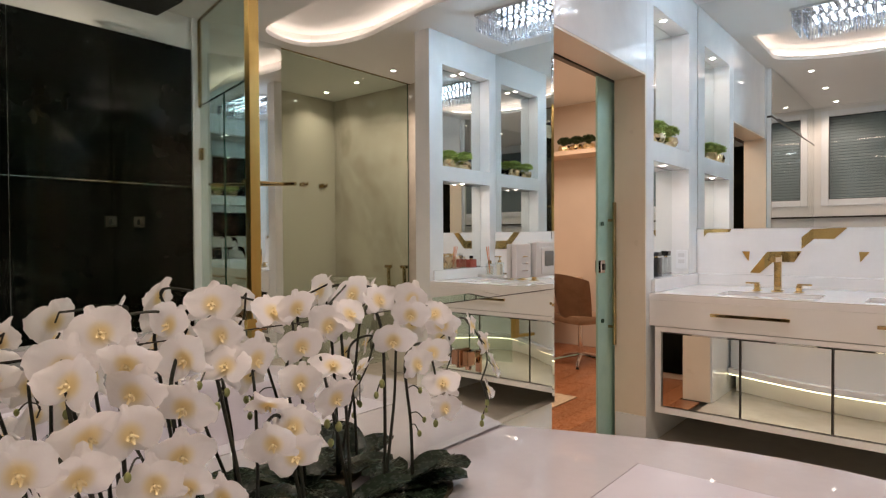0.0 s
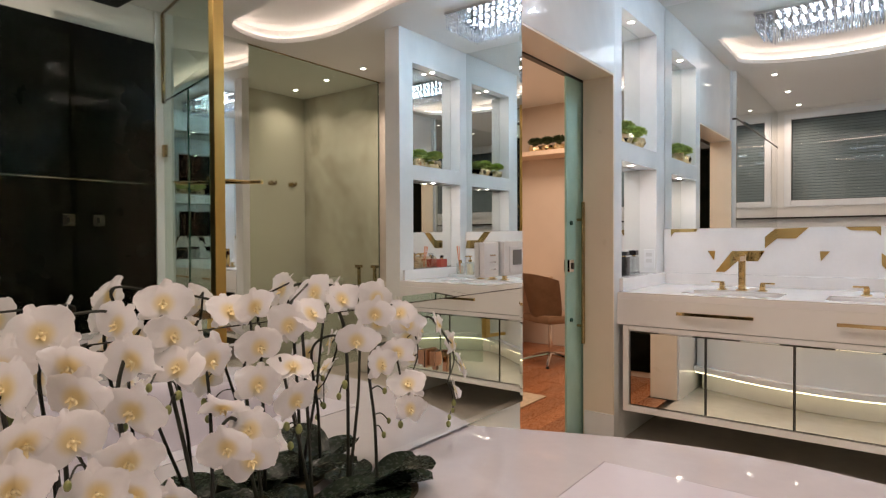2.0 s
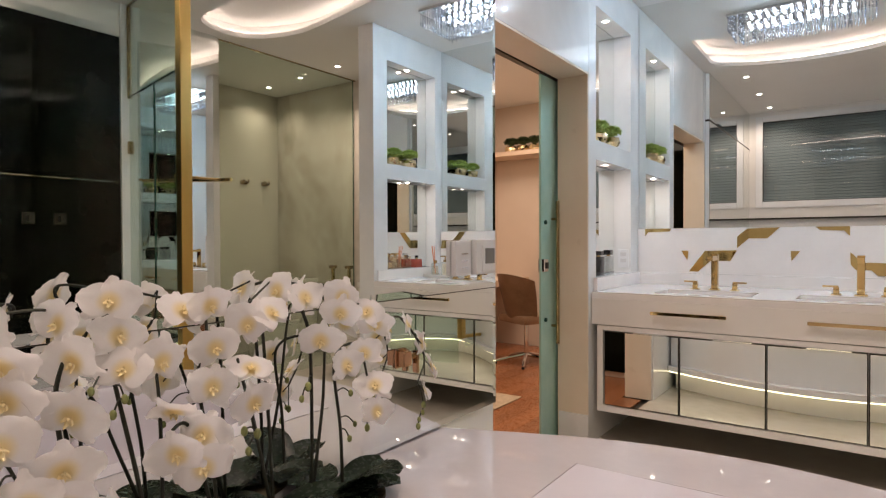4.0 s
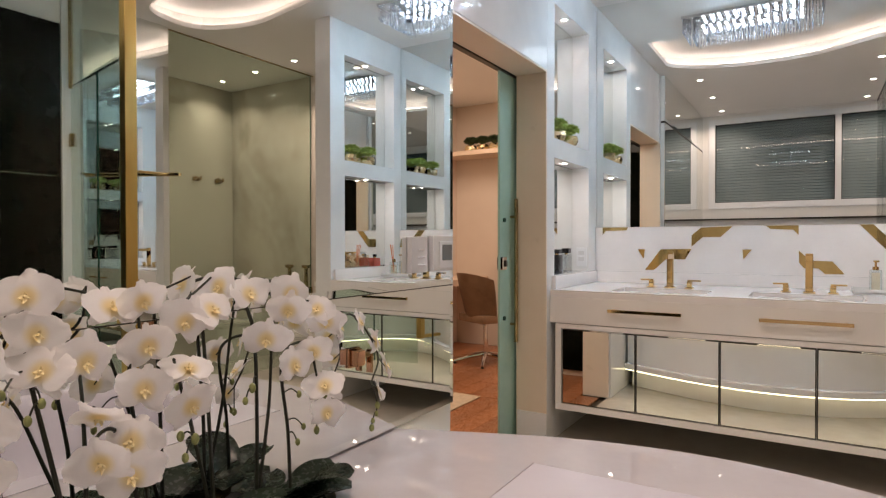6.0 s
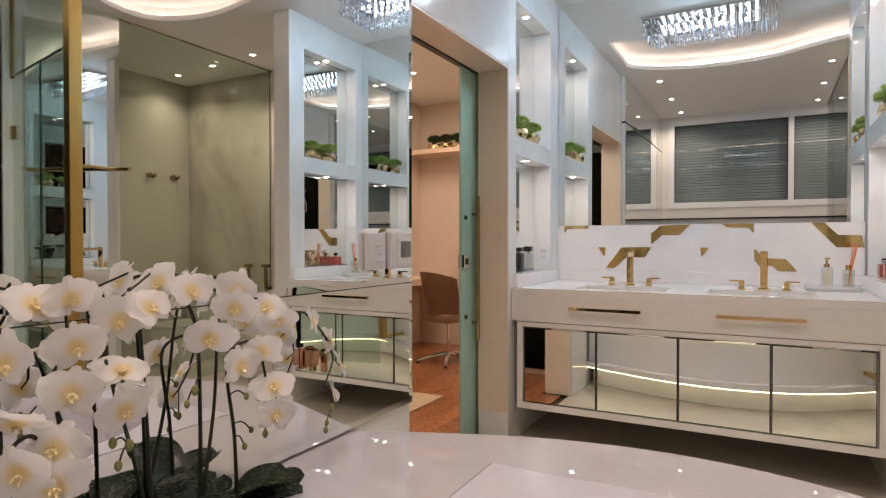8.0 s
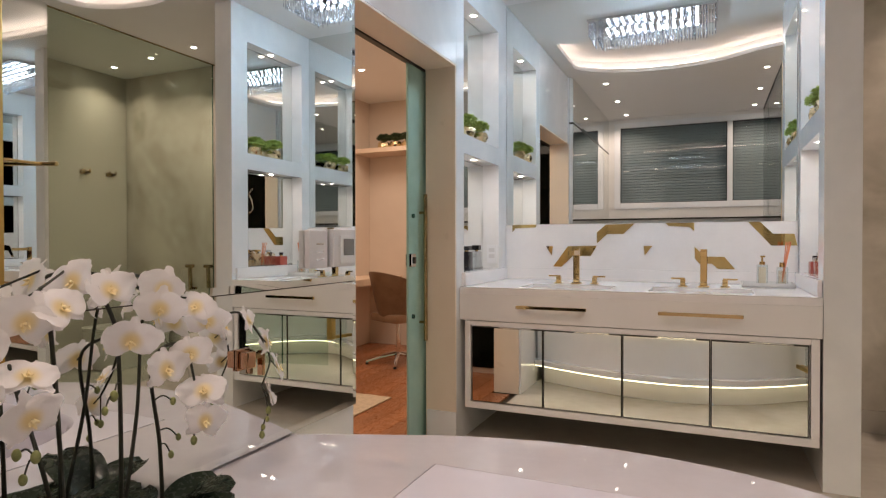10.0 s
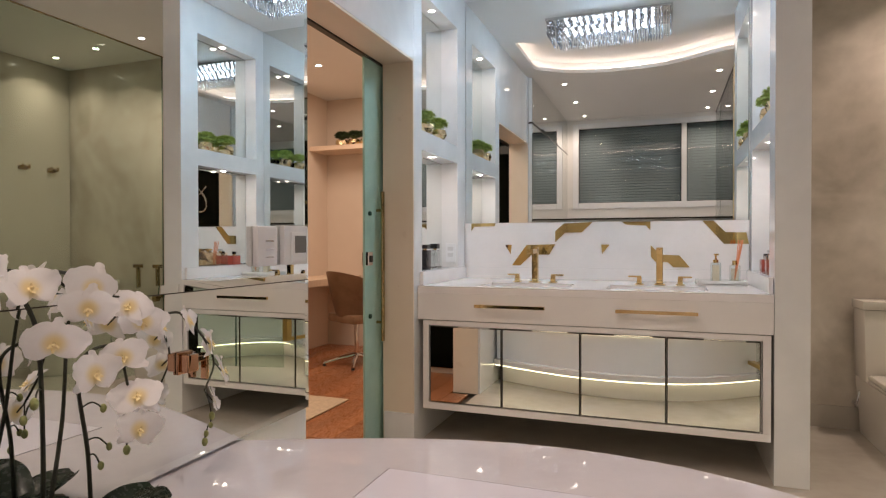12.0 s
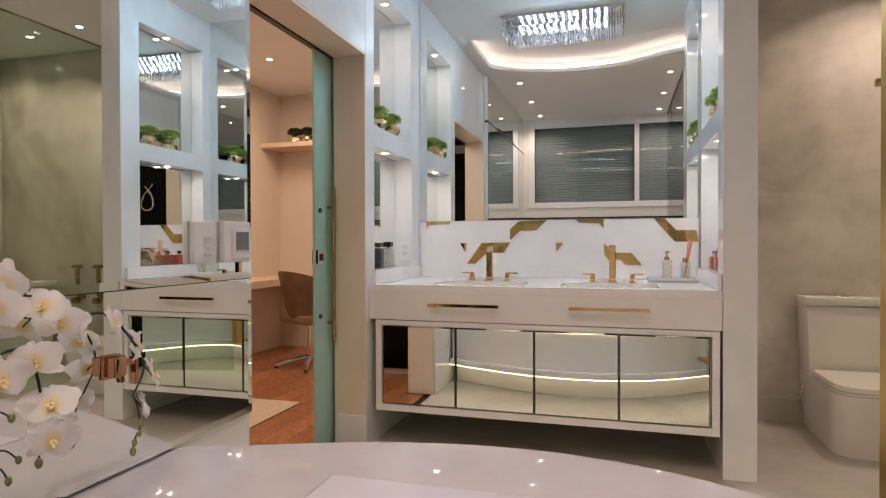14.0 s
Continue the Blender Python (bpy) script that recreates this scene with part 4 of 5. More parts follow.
wc = toilet(2.46, Y_BACK - 0.014)
copy_thing(wc, pose(3.62, Y_BACK - 0.014, 0))
for x in (3.16, 2.94):
    spray = thing("hygiene_spray", "gold hand spray with valve on the marble wall", "hand spray", "gold hand sprays")
    bm = bmesh.new()
    box(bm, x - 0.036, x + 0.036, Y_BACK - 0.022, Y_BACK - 0.0005, 0.61, 0.69, 0.003)
    cyl(bm, (x + 0.045, Y_BACK - 0.05, 0.60), (x + 0.045, Y_BACK - 0.001, 0.60), 0.026, 0.026, 20)
    part("valve", bm, M_DARKGOLD, spray)
    bm = bmesh.new()
    tube(bm, [(x, Y_BACK - 0.045, 0.64), (x, Y_BACK - 0.05, 0.80), (x, Y_BACK - 0.05, 0.87)], 0.018, 12)
    box(bm, x - 0.012, x + 0.012, Y_BACK - 0.05, Y_BACK - 0.021, 0.645, 0.665)
    part("handset", bm, M_DARKGOLD, spray, smooth=True)
    bm = bmesh.new()
    box(bm, x - 0.035, x + 0.035, Y_BACK - 0.075, Y_BACK - 0.030, 0.87, 0.90, 0.004)
    part("spray_head", bm, M_DARKGOLD, spray)
bm = bmesh.new()
box(bm, X_RIGHT - 0.012, X_RIGHT - 0.0005, 3.0, Y_BACK - 0.006, 0.002, 2.44, 0.002)
solid("hook_wall_cladding", bm, M_PAINTB, "smooth beige cladding carrying the robe hooks", "cladding", kind="structure")
bm = bmesh.new()
box(bm, X_RIGHT - 0.008, X_RIGHT - 0.0005, 3.0, Y_BACK - 0.006, 2.4405, 2.452)
solid("cladding_reveal", bm, M_PAINTB, "thin shadow gap over the cladding", "trim", kind="structure")
for y in (3.50, 3.76):
    hook = thing("robe_hook", "square dark bronze robe hook on the marble wall", "hook", "robe hooks")
    bm = bmesh.new()
    box(bm, X_RIGHT - 0.022, X_RIGHT - 0.0125, y - 0.04, y + 0.04, 1.725, 1.765, 0.002)
    part("back_plate", bm, M_DARKGOLD, hook)
    for s in (-0.028, 0.028):
        bm = bmesh.new()
        box(bm, X_RIGHT - 0.062, X_RIGHT - 0.022, y + s - 0.009, y + s + 0.009, 1.735, 1.752, 0.002)
        box(bm, X_RIGHT - 0.062, X_RIGHT - 0.053, y + s - 0.009, y + s + 0.009, 1.752, 1.775, 0.002)
        part("peg", bm, M_DARKGOLD, hook)

# ---- sliding glass door ----
sd = thing("sliding_door", "frosted green glass sliding door half drawn into the wall", "door")
bm = bmesh.new()
box(bm, -0.226, -0.214, 2.64, 3.58, 0.008, 2.0475, 0.001)
part("glass_leaf", bm, M_GREEN, sd)
bm = bmesh.new()
box(bm, -0.235, -0.195, 2.646, 2.695, 0.968, 1.038, 0.004)
lock = part("lock", bm, M_CHROME, sd, "chrome lock body")
bm = bmesh.new()
box(bm, -0.1949, -0.186, 2.66, 2.682, 0.985, 1.02, 0.003)
part("lock_turn", bm, M_DARK, lock)
bm = bmesh.new()
tube(bm, [(-0.178, 2.775, 0.56), (-0.178, 2.775, 1.36)], 0.011, 12)
for z in (0.66, 1.26):
    tube(bm, [(-0.178, 2.775, z), (-0.2138, 2.775, z)], 0.008, 10)
part("pull_bar", bm, M_DARKGOLD, sd, "long gold pull bar", True)
for z in (0.70, 1.24):
    bm = bmesh.new()
    cyl(bm, (-0.2139, 2.69, z), (-0.205, 2.69, z), 0.012, 0.012, 16)
    part("fitting", bm, M_EDGE, sd, smooth=True)
block("door_track", M_DARK, "black ceiling track of the sliding door", "track", (-0.235, -0.204, 1.25, 3.6, 2.048, 2.10))

# ---- controls on the mirror ----
for y0, y1, z0, z1, shown in ((1.425, 1.525, 1.012, 1.140, False), (1.565, 1.705, 1.012, 1.145, True)):
    ctl = thing("control_panel", "silver wall thermostat with a grey display, on the mirror" if shown else "silver three-key switch plate on the mirror", "control panel", "mirror controls")
    bm = bmesh.new()
    box(bm, 0.0270, 0.0480, y0, y1, z0, z1, 0.004)
    body = part("casing", bm, M_CONTROL, ctl)
    if shown:
        bm = bmesh.new()
        box(bm, 0.0482, 0.0520, y0 + 0.035, y1 - 0.008, z0 + 0.010, z1 - 0.022, 0.002)
        part("bezel", bm, M_CONTROL, ctl)
        bm = bmesh.new()
        box(bm, 0.0522, 0.0535, y0 + 0.055, y1 - 0.018, z0 + 0.040, z1 - 0.034)
        part("display", bm, M_SCREEN, ctl, "dark grey display")
    else:
        for k in range(3):
            bm = bmesh.new()
            box(bm, 0.0482, 0.0496, y0 + 0.038, y0 + 0.078, z0 + 0.026 + k * 0.026, z0 + 0.031 + k * 0.026)
            part("key_mark", bm, M_CHROME, ctl)
bm = bmesh.new()
box(bm, -0.10, -0.03, N1 - 0.009, N1 - 0.0005, LOW0 + 0.03, LOW0 + 0.15, 0.002)
plate = solid("socket_plate", bm, M_UPVC, "white double socket plate inside the niche", "socket")
for z in (LOW0 + 0.065, LOW0 + 0.105):
    bm = bmesh.new()
    box(bm, -0.085, -0.045, N1 - 0.0115, N1 - 0.0092, z, z + 0.025, 0.001)
    part("socket_insert", bm, M_CONTROL, plate)


# ---- small plants in gold pots ----
def bush_mesh(seed, r, n=900):
    rng = random.Random(seed)
    bm = bmesh.new()
    for i in range(n):
        u, v = rng.random() * 2 * math.pi, math.acos(1 - 1.45 * rng.random())
        d = Vector((math.sin(v) * math.cos(u), math.sin(v) * math.sin(u), math.cos(v)))
        p = Vector((d.x, d.y, d.z * 0.60)) * r * (0.74 + 0.36 * rng.random())
        side = d.cross(Vector((rng.random() - 0.5, rng.random() - 0.5, rng.random()))).normalized()
        l, w = r * 0.13 * (0.6 + 0.7 * rng.random()), r * 0.045
        tip = p + (d + 0.5 * Vector((rng.random() - 0.5, rng.random() - 0.5, rng.random() - 0.2))) * l
        a, b = p + side * w, p - side * w
        q = [bm.verts.new(x) for x in (p - d * r * 0.25, a, tip, b)]
        bm.faces.new(q)
    ball(bm, (0, 0, -0.05 * r), r * 0.70, 1, 1, 0.65, 10, 6)
    return finish("foliage", bm, M_BUSH)


def pot_mesh(seed, r):
    rng = random.Random(seed)
    bm = bmesh.new()
    bmesh.ops.create_icosphere(bm, subdivisions=2, radius=r)
    for v in bm.verts:
        v.co *= 0.90 + 0.2 * rng.random()
        v.co.z = max(-0.62 * r, min(0.62 * r, v.co.z))
    return finish("pot", bm, M_POT)


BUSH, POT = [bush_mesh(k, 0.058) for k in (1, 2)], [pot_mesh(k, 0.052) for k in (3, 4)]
# foliage copies for the study shelf, backlit shade put into their colour
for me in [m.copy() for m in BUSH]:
    me.materials[0] = M_SHADEBUSH
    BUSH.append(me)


def topiary(x, y, z, k, turn=0.0, size=1.0, words="small green topiary plant in a crumpled gold pot"):
    ob = thing("potted_plant", words, "potted plant", "plants in gold pots", (x, y, z))
    ob.rotation_euler[2] = turn
    ob.scale = (size,) * 3
    for nm, me, h in (("pot", POT[k % 2], 0.0325), ("foliage", BUSH[k], 0.097)):
        o = new(nm, me)
        o.parent, o.location = ob, (0, 0, h)


topiary(-0.066, 3.10, UP0, 0, 0.3, 1.05)
topiary(-0.060, 3.30, UP0, 1, 2.0, 1.0)
topiary(1.748, 3.16, UP0, 1, 1.0, 1.0)
topiary(1.750, 3.36, UP0, 0, 4.0, 1.05)
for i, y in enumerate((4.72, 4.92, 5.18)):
    topiary(-1.88 + 0.14 * i, 5.33, 2.066, 2 + i % 2, i * 1.3, 1.25, "green topiary plant on the study shelf, backlit shade in its leaf colour")


# ---- bottles ----
def bottle(x, y, z, w, d, h, mat, cap_mat, label, cap=0.3, neck=0.45, kind="perfume bottle"):
    ob = thing("perfume_bottle", label, kind, "bottles by the basins", (x, y, z))
    bm = bmesh.new()
    box(bm, -w / 2, w / 2, -d / 2, d / 2, 0.0006, h * (1 - cap), min(w, d) * 0.14)
    part("flacon", bm, mat, ob, smooth=True)
    bm = bmesh.new()
    cyl(bm, (0, 0, h * (1 - cap)), (0, 0, h * (1 - cap) + 0.008), min(w, d) * 0.22, None, 14)
    part("neck", bm, M_GOLD, ob, smooth=True)
    bm = bmesh.new()
    c = min(w, d) * neck
    box(bm, -c, c, -c, c, h * (1 - cap) + 0.008, h, 0.002)
    part("cap", bm, cap_mat, ob)
    return ob


bottle(-0.065, 3.10, LOW0, 0.05, 0.075, 0.145, M_BLACKP, M_BLACKP, "tall black glass perfume bottle in the niche", 0.22, 0.5)
bottle(-0.060, 3.25, LOW0, 0.045, 0.07, 0.15, M_CLEARP, M_BLACKP, "clear glass perfume bottle with a black cap", 0.25, 0.5)
bottle(1.745, 3.09, LOW0, 0.045, 0.052, 0.115, M_AMBER, M_GOLD, "slim amber perfume bottle with a gold cap", 0.18)
bottle(1.748, 3.17, LOW0, 0.045, 0.052, 0.118, M_AMBER, M_GOLD, "slim amber perfume bottle with a gold cap", 0.18)
bottle(1.745, 3.29, LOW0, 0.05, 0.095, 0.115, M_AMBER, M_CLEARP, "wide amber perfume bottle with a clear stopper", 0.22, 0.3)
bottle(1.742, 3.43, LOW0, 0.05, 0.085, 0.095, M_PINKP, M_BLACKP, "squat coral perfume bottle with a dark stopper", 0.3, 0.22)

tray = thing("vanity_tray", "rectangular pale frosted glass vanity tray", "tray")
bm = bmesh.new()
box(bm, 1.405, 1.655, 3.40, 3.58, TOPZ + 0.004, TOPZ + 0.010, 0.001)
part("tray_plate", bm, M_TRAY, tray)
for x0, x1, y0, y1 in ((1.405, 1.655, 3.40, 3.404), (1.405, 1.655, 3.576, 3.58), (1.405, 1.409, 3.404, 3.576), (1.651, 1.655, 3.404, 3.576)):
    bm = bmesh.new()
    box(bm, x0, x1, y0, y1, TOPZ + 0.0008, TOPZ + 0.026)
    part("tray_edge", bm, M_TRAY, tray)
pump = thing("soap_dispenser", "clear glass soap bottle with a gold pump on the tray", "soap dispenser", at=(1.505, 3.49, TOPZ + 0.010))
bm = bmesh.new()
box(bm, -0.026, 0.026, -0.026, 0.026, 0.0005, 0.112, 0.006)
part("bottle", bm, M_WINGLASS, pump, "clear glass bottle", True)
bm = bmesh.new()
box(bm, -0.018, 0.018, -0.018, 0.018, 0.010, 0.098, 0.005)
part("soap", bm, M_CREAM, pump, "cream soap", True)
bm = bmesh.new()
cyl(bm, (0, 0, 0.112), (0, 0, 0.128), 0.014)
cyl(bm, (0, 0, 0.128), (0, 0, 0.152), 0.005)
box(bm, -0.012, 0.012, -0.05, 0.012, 0.152, 0.161, 0.002)
part("pump", bm, M_GOLD, pump, "gold pump", True)
diff = thing("reed_diffuser", "clear glass reed diffuser with coral sticks on the tray", "diffuser", at=(1.60, 3.49, TOPZ + 0.010))
bm = bmesh.new()
box(bm, -0.026, 0.026, -0.026, 0.026, 0.0005, 0.100, 0.006)
part("bottle", bm, M_WINGLASS, diff, "clear glass bottle", True)
bm = bmesh.new()
box(bm, -0.018, 0.018, -0.018, 0.018, 0.010, 0.080, 0.005)
part("oil", bm, M_AMBER, diff, "pale amber oil", True)
bm = bmesh.new()
cyl(bm, (0, 0, 0.1002), (0, 0, 0.124), 0.014, 0.013)
part("collar", bm, M_GOLD, diff, "gold collar", True)
for dx, dy in ((0.03, 0.005), (0.022, -0.012), (0.035, 0.016), (0.016, 0.01)):
    bm = bmesh.new()
    cyl(bm, (0, 0, 0.02), (dx * 1.2, dy, 0.235), 0.0028, 0.0028, 6)
    part("reed", bm, M_REED, diff, "coral stick")

# ---- study ----
desk = thing("desk", "built-in warm beige desk along the study wall", "desk")
bm = bmesh.new()
box(bm, SX + 0.001, -1.76, 3.2, SY1 - 0.001, 0.68, 0.745, 0.003)
part("desktop", bm, M_PEACHL, desk)
bm = bmesh.new()
box(bm, SX + 0.001, -1.80, 3.2, 3.24, 0.001, 0.6795)
part("side_panel", bm, M_PEACHL, desk)
shelf = block("wall_shelf", M_PEACHL, "warm beige wall shelf in the study", "shelf", (SX + 0.001, -0.95, 5.15, SY1 - 0.001, 2.02, 2.066), kind="", bevel=0.002)
bm = bmesh.new()
box(bm, -1.62, -1.25, SY1 - 0.02, SY1 - 0.001, 1.05, 1.85, 0.003)
solid("wall_panel", bm, M_PEACH, "plain beige wall board in the study", "wall board")

chair = thing("swivel_chair", "tan leather swivel chair with a polished star base", "chair", at=(-1.37, 4.62, 0))
bm = bmesh.new()
seg = 20
rows = []
for i in range(9):
    u = i / 8
    z, rad, wrap = 0.38 + 0.46 * u, 0.17 + 0.11 * u ** 0.8, 1.45 - 0.30 * u
    rows.append([(rad * math.sin(wrap * (2 * k / seg - 1)), -rad * math.cos(wrap * (2 * k / seg - 1)) + 0.05, z - 0.06 * abs(2 * k / seg - 1) ** 2 * u) for k in range(seg + 1)])
vs = [[bm.verts.new(p) for p in r] for r in rows]
for a, b in zip(vs, vs[1:]):
    for k in range(seg):
        bm.faces.new((a[k], a[k + 1], b[k + 1], b[k]))
bmesh.ops.solidify(bm, geom=bm.faces[:], thickness=0.03)
part("backrest", bm, M_LEATHER, chair, smooth=True)
bm = bmesh.new()
box(bm, -0.20, 0.20, -0.14, 0.28, 0.38, 0.46, 0.03)
part("seat", bm, M_LEATHER, chair, smooth=True)
bm = bmesh.new()
cyl(bm, (0, 0.04, 0.06), (0, 0.04, 0.38), 0.022, 0.022)
part("stem", bm, M_CHROME, chair, smooth=True)
for k in range(5):
    a = 0.5 + k * 2 * math.pi / 5
    bm = bmesh.new()
    tube(bm, [(0, 0.04, 0.085), (0.15 * math.cos(a), 0.04 + 0.15 * math.sin(a), 0.06), (0.30 * math.cos(a), 0.04 + 0.30 * math.sin(a), 0.022)], 0.02, 8, 0.012)
    leg = part("base_arm", bm, M_CHROME, chair, smooth=True)
    bm = bmesh.new()
    cyl(bm, (0.29 * math.cos(a), 0.04 + 0.29 * math.sin(a), 0.001), (0.29 * math.cos(a), 0.04 + 0.29 * math.sin(a), 0.02), 0.016, 0.012, 12)
    part("glide", bm, M_RUBBER, leg)
chair.rotation_euler[2] = radians(-25)
bm = bmesh.new()
box(bm, -1.75, -0.80, 1.9, 3.52, 0.0005, 0.009, 0.003)
solid("rug", bm, M_RUG, "beige woven rug on the wooden study floor", "rug")

art = thing("art_panel", "black wall panel with a twisted silver loop sculpture", "wall art")
bm = bmesh.new()
box(bm, -1.95, -0.26, SY0 + 0.001, SY0 + 0.03, 0.05, 2.55)
part("panel", bm, M_BLACK, art)
bm = bmesh.new()
loop = []
for i in range(41):
    a = 2 * math.pi * i / 40
    loop.append((-0.93 + 0.085 * math.sin(a) * (1.0 - 0.45 * math.cos(a)), SY0 + 0.05 + 0.02 * math.sin(a / 2), 1.62 + 0.125 * math.cos(a)))
tube(bm, loop, 0.012, 8, 0.008)
tube(bm, [(-0.985, SY0 + 0.05, 1.80), (-0.94, SY0 + 0.05, 1.755), (-0.90, SY0 + 0.055, 1.70)], 0.009, 8)
tube(bm, [(-0.86, SY0 + 0.05, 1.83), (-0.90, SY0 + 0.055, 1.775), (-0.93, SY0 + 0.05, 1.745)], 0.008, 8)
part("loop", bm, M_CHROME, art, "polished silver loop", True)


# ---- orchids ----
def petal(bm, length, width, cup, angle, lift, mat, wide=0.62, ruffle=0.0022, twist=0.0):
    """One petal from the centre outwards in the plane of the flower, which faces +z."""
    rows = []
    nu, nv = 10, 7
    for i in range(nu + 1):
        u = i / nu
        half = width * (math.sin(math.pi * min(1.0, 0.06 + 0.94 * u) ** wide)) ** 0.5 * 0.5 if 0 < i < nu else width * (0.08 if i == 0 else 0.22)
        row = []
        for j in range(nv):
            v = 2 * j / (nv - 1) - 1
            z = lift + cup * (u * u * 0.9 - v * v * 0.35 * u) + ruffle * math.sin(6 * v + 4 * u + angle * 3) * u + twist * v * u * width
            row.append(bm.verts.new(Matrix.Rotation(angle, 3, "Z") @ Vector((half * v, length * (u - 0.07 * v * v * u), z))))
        rows.append(row)
    for a, b in zip(rows, rows[1:]):
        for j in range(nv - 1):
            f = bm.faces.new((a[j], a[j + 1], b[j + 1], b[j]))
            f.material_index = mat


def flower_mesh(seed):
    rng = random.Random(seed)
    bm = bmesh.new()
    k = lambda: 0.9 + 0.2 * rng.random()
    for a in (0, 2.2, -2.2):
        petal(bm, 0.054 * k(), 0.037 * k(), rng.uniform(-0.020, 0.006), a + rng.uniform(-0.1, 0.1), 0.000, 0, 0.74, 0.0016, rng.uniform(-0.15, 0.15))
    for a in (1.28, -1.28):
        petal(bm, 0.058 * k(), 0.075 * k(), rng.uniform(-0.018, 0.010), a + rng.uniform(-0.1, 0.1), 0.004, 0, 0.84, 0.0022, rng.uniform(-0.15, 0.15))
    for a in (2.2, -2.2):
        petal(bm, 0.011, 0.010, 0.008, a, 0.007, 1)
    petal(bm, 0.015, 0.011, 0.010, math.pi, 0.007, 1)
    petal(bm, 0.007, 0.007, 0.006, 0.0, 0.008, 1)
    count = len(bm.faces)
    ball(bm, (0, -0.001, 0.009), 0.0036, 1, 1, 1.2, 8, 6)
    bm.faces.ensure_lookup_table()
    for f in bm.faces[count:]:
        f.material_index = 1
    me = bpy.data.meshes.new("flower")
    bm.to_mesh(me)
    bm.free()
    me.materials.append(M_PETAL)
    me.materials.append(M_LIP)
    me.polygons.foreach_set("use_smooth", [True] * len(me.polygons))
    return me


FLOWERS = [flower_mesh(k) for k in range(9)]
bud = bmesh.new()
ball(bud, (0, 0, 0), 0.0095, 0.85, 0.85, 1.25, 10, 8)
BUD_MESH = finish("bud", bud, M_BUD, True)


def leaf_part(parent, base, heading, length, width, rise, droop):
    bm = bmesh.new()
    rows = []
    n = 10
    for i in range(n + 1):
        u = i / n
        half = width * 0.66 * math.sin(math.pi * min(0.97, 0.12 + 0.88 * u) ** 1.15) ** 0.5
        z = 0.42 * rise * math.sin(math.pi * 0.62 * u) - 0.4 * droop * u * u
        for_row = []
        for v in (-1, -0.5, 0, 0.5, 1):
            p = Vector((length * u, half * v, z + 0.010 * abs(v) ** 1.5))
            for_row.append(bm.verts.new(Vector(base) + Matrix.Rotation(heading, 3, "Z") @ p))
        rows.append(for_row)
    for a, b in zip(rows, rows[1:]):
        for j in range(4):
            bm.faces.new((a[j], a[j + 1], b[j + 1], b[j]))
    bmesh.ops.solidify(bm, geom=bm.faces[:], thickness=0.0035)
    part("leaf", bm, M_LEAF, parent, smooth=True)


def orchid(base, spikes, leaves, seed, buds=(), turned=99):
    """spikes: lists of flower places along one flowering stem, from the tip of the straight stem outwards."""
    rng = random.Random(seed)
    bx, by = base
    z0 = DECK + 0.012
    ob = thing("orchid_plant", "white moth orchid with yellow centres, dark stems and broad leaves", "orchid", "orchids on the deck", (bx, by, z0))
    inv = Matrix.Translation((-bx, -by, -z0))
    grown = []
    for spike in spikes:
        pts = [Vector(p) for p in spike]
        top = pts[0] + Vector((-0.03, -0.01, 0.015))
        line = [Vector((bx, by, z0 - 0.005)), Vector((bx, by, z0)) * 0.5 + top * 0.5 + Vector((0.0, 0.006, -0.01))] + [top]
        for p in pts[1:]:
            line.append(p + Vector((-0.028, 0.0, 0.022)))
        if len(line) > 2:
            bm = bmesh.new()
            course = [inv @ p for p in curve_points(line, 12 * (len(line) - 1))]
            grown += course
            tube(bm, course, 0.0048, 7, 0.0024)
            part("stem", bm, M_STEM, ob, smooth=True)
        for i, p in enumerate(pts):
            f = new("flower", FLOWERS[rng.randrange(9)])
            f.parent = ob
            face = Vector((0.85, -0.55, 0.05)) if i < turned else Vector((0.72, 0.66, 0.30))
            loose = 1.0 if i < turned else 0.4
            side = (face + loose * Vector((rng.uniform(-0.7, 0.5), rng.uniform(-0.5, 0.7), rng.uniform(-0.45, 0.45)))).normalized()
            m = side.to_track_quat("Z", "Y").to_matrix().to_4x4() @ Matrix.Rotation(rng.uniform(-0.45, 0.45), 4, "Z")
            f.matrix_local = Matrix.Translation(inv @ p) @ m @ Matrix.Scale(rng.uniform(0.86, 1.0) * (1.0 if i < turned else 0.9), 4)
            bm = bmesh.new()
            at = line[min(i + 2, len(line) - 1)]
            tube(bm, [inv @ at, inv @ ((at + p) / 2 + Vector((-0.008, 0, 0.006))), inv @ (p - side * 0.002)], 0.0018, 6)
            part("flower_stalk", bm, M_STEM, ob, smooth=True)
    for p in buds:
        b = new("bud", BUD_MESH)
        b.parent, b.location = ob, inv @ Vector(p)
        b.scale = (rng.uniform(0.7, 1.1),) * 3
        bm = bmesh.new()
        q = inv @ Vector(p)
        root = min(grown, key=lambda g: (g - q - Vector((0, 0, 0.02))).length)
        tube(bm, curve_points([root, (root + q) / 2 + Vector((0.0, 0.0, 0.012)), q], 8), 0.0017, 6)
        grown.append(q)
        part("bud_stalk", bm, M_STEM, ob, smooth=True)
    for heading, length, width, rise, droop in leaves:
        leaf_part(ob, (0, 0, 0.004), heading, length, width, rise, droop)
    return ob


bm = bmesh.new()
prism(bm, [(0.17 + 0.135 * math.cos(a) * (1 + 0.06 * math.sin(5 * a)), 0.42 + 0.46 * math.sin(a) * (1 + 0.03 * math.cos(7 * a))) for a in [2 * math.pi * k / 60 for k in range(60)]], DECK + 0.0005, DECK + 0.011)
solid("moss_mat", bm, M_MOSS, "low mat of brown moss under the orchids", "moss mat")

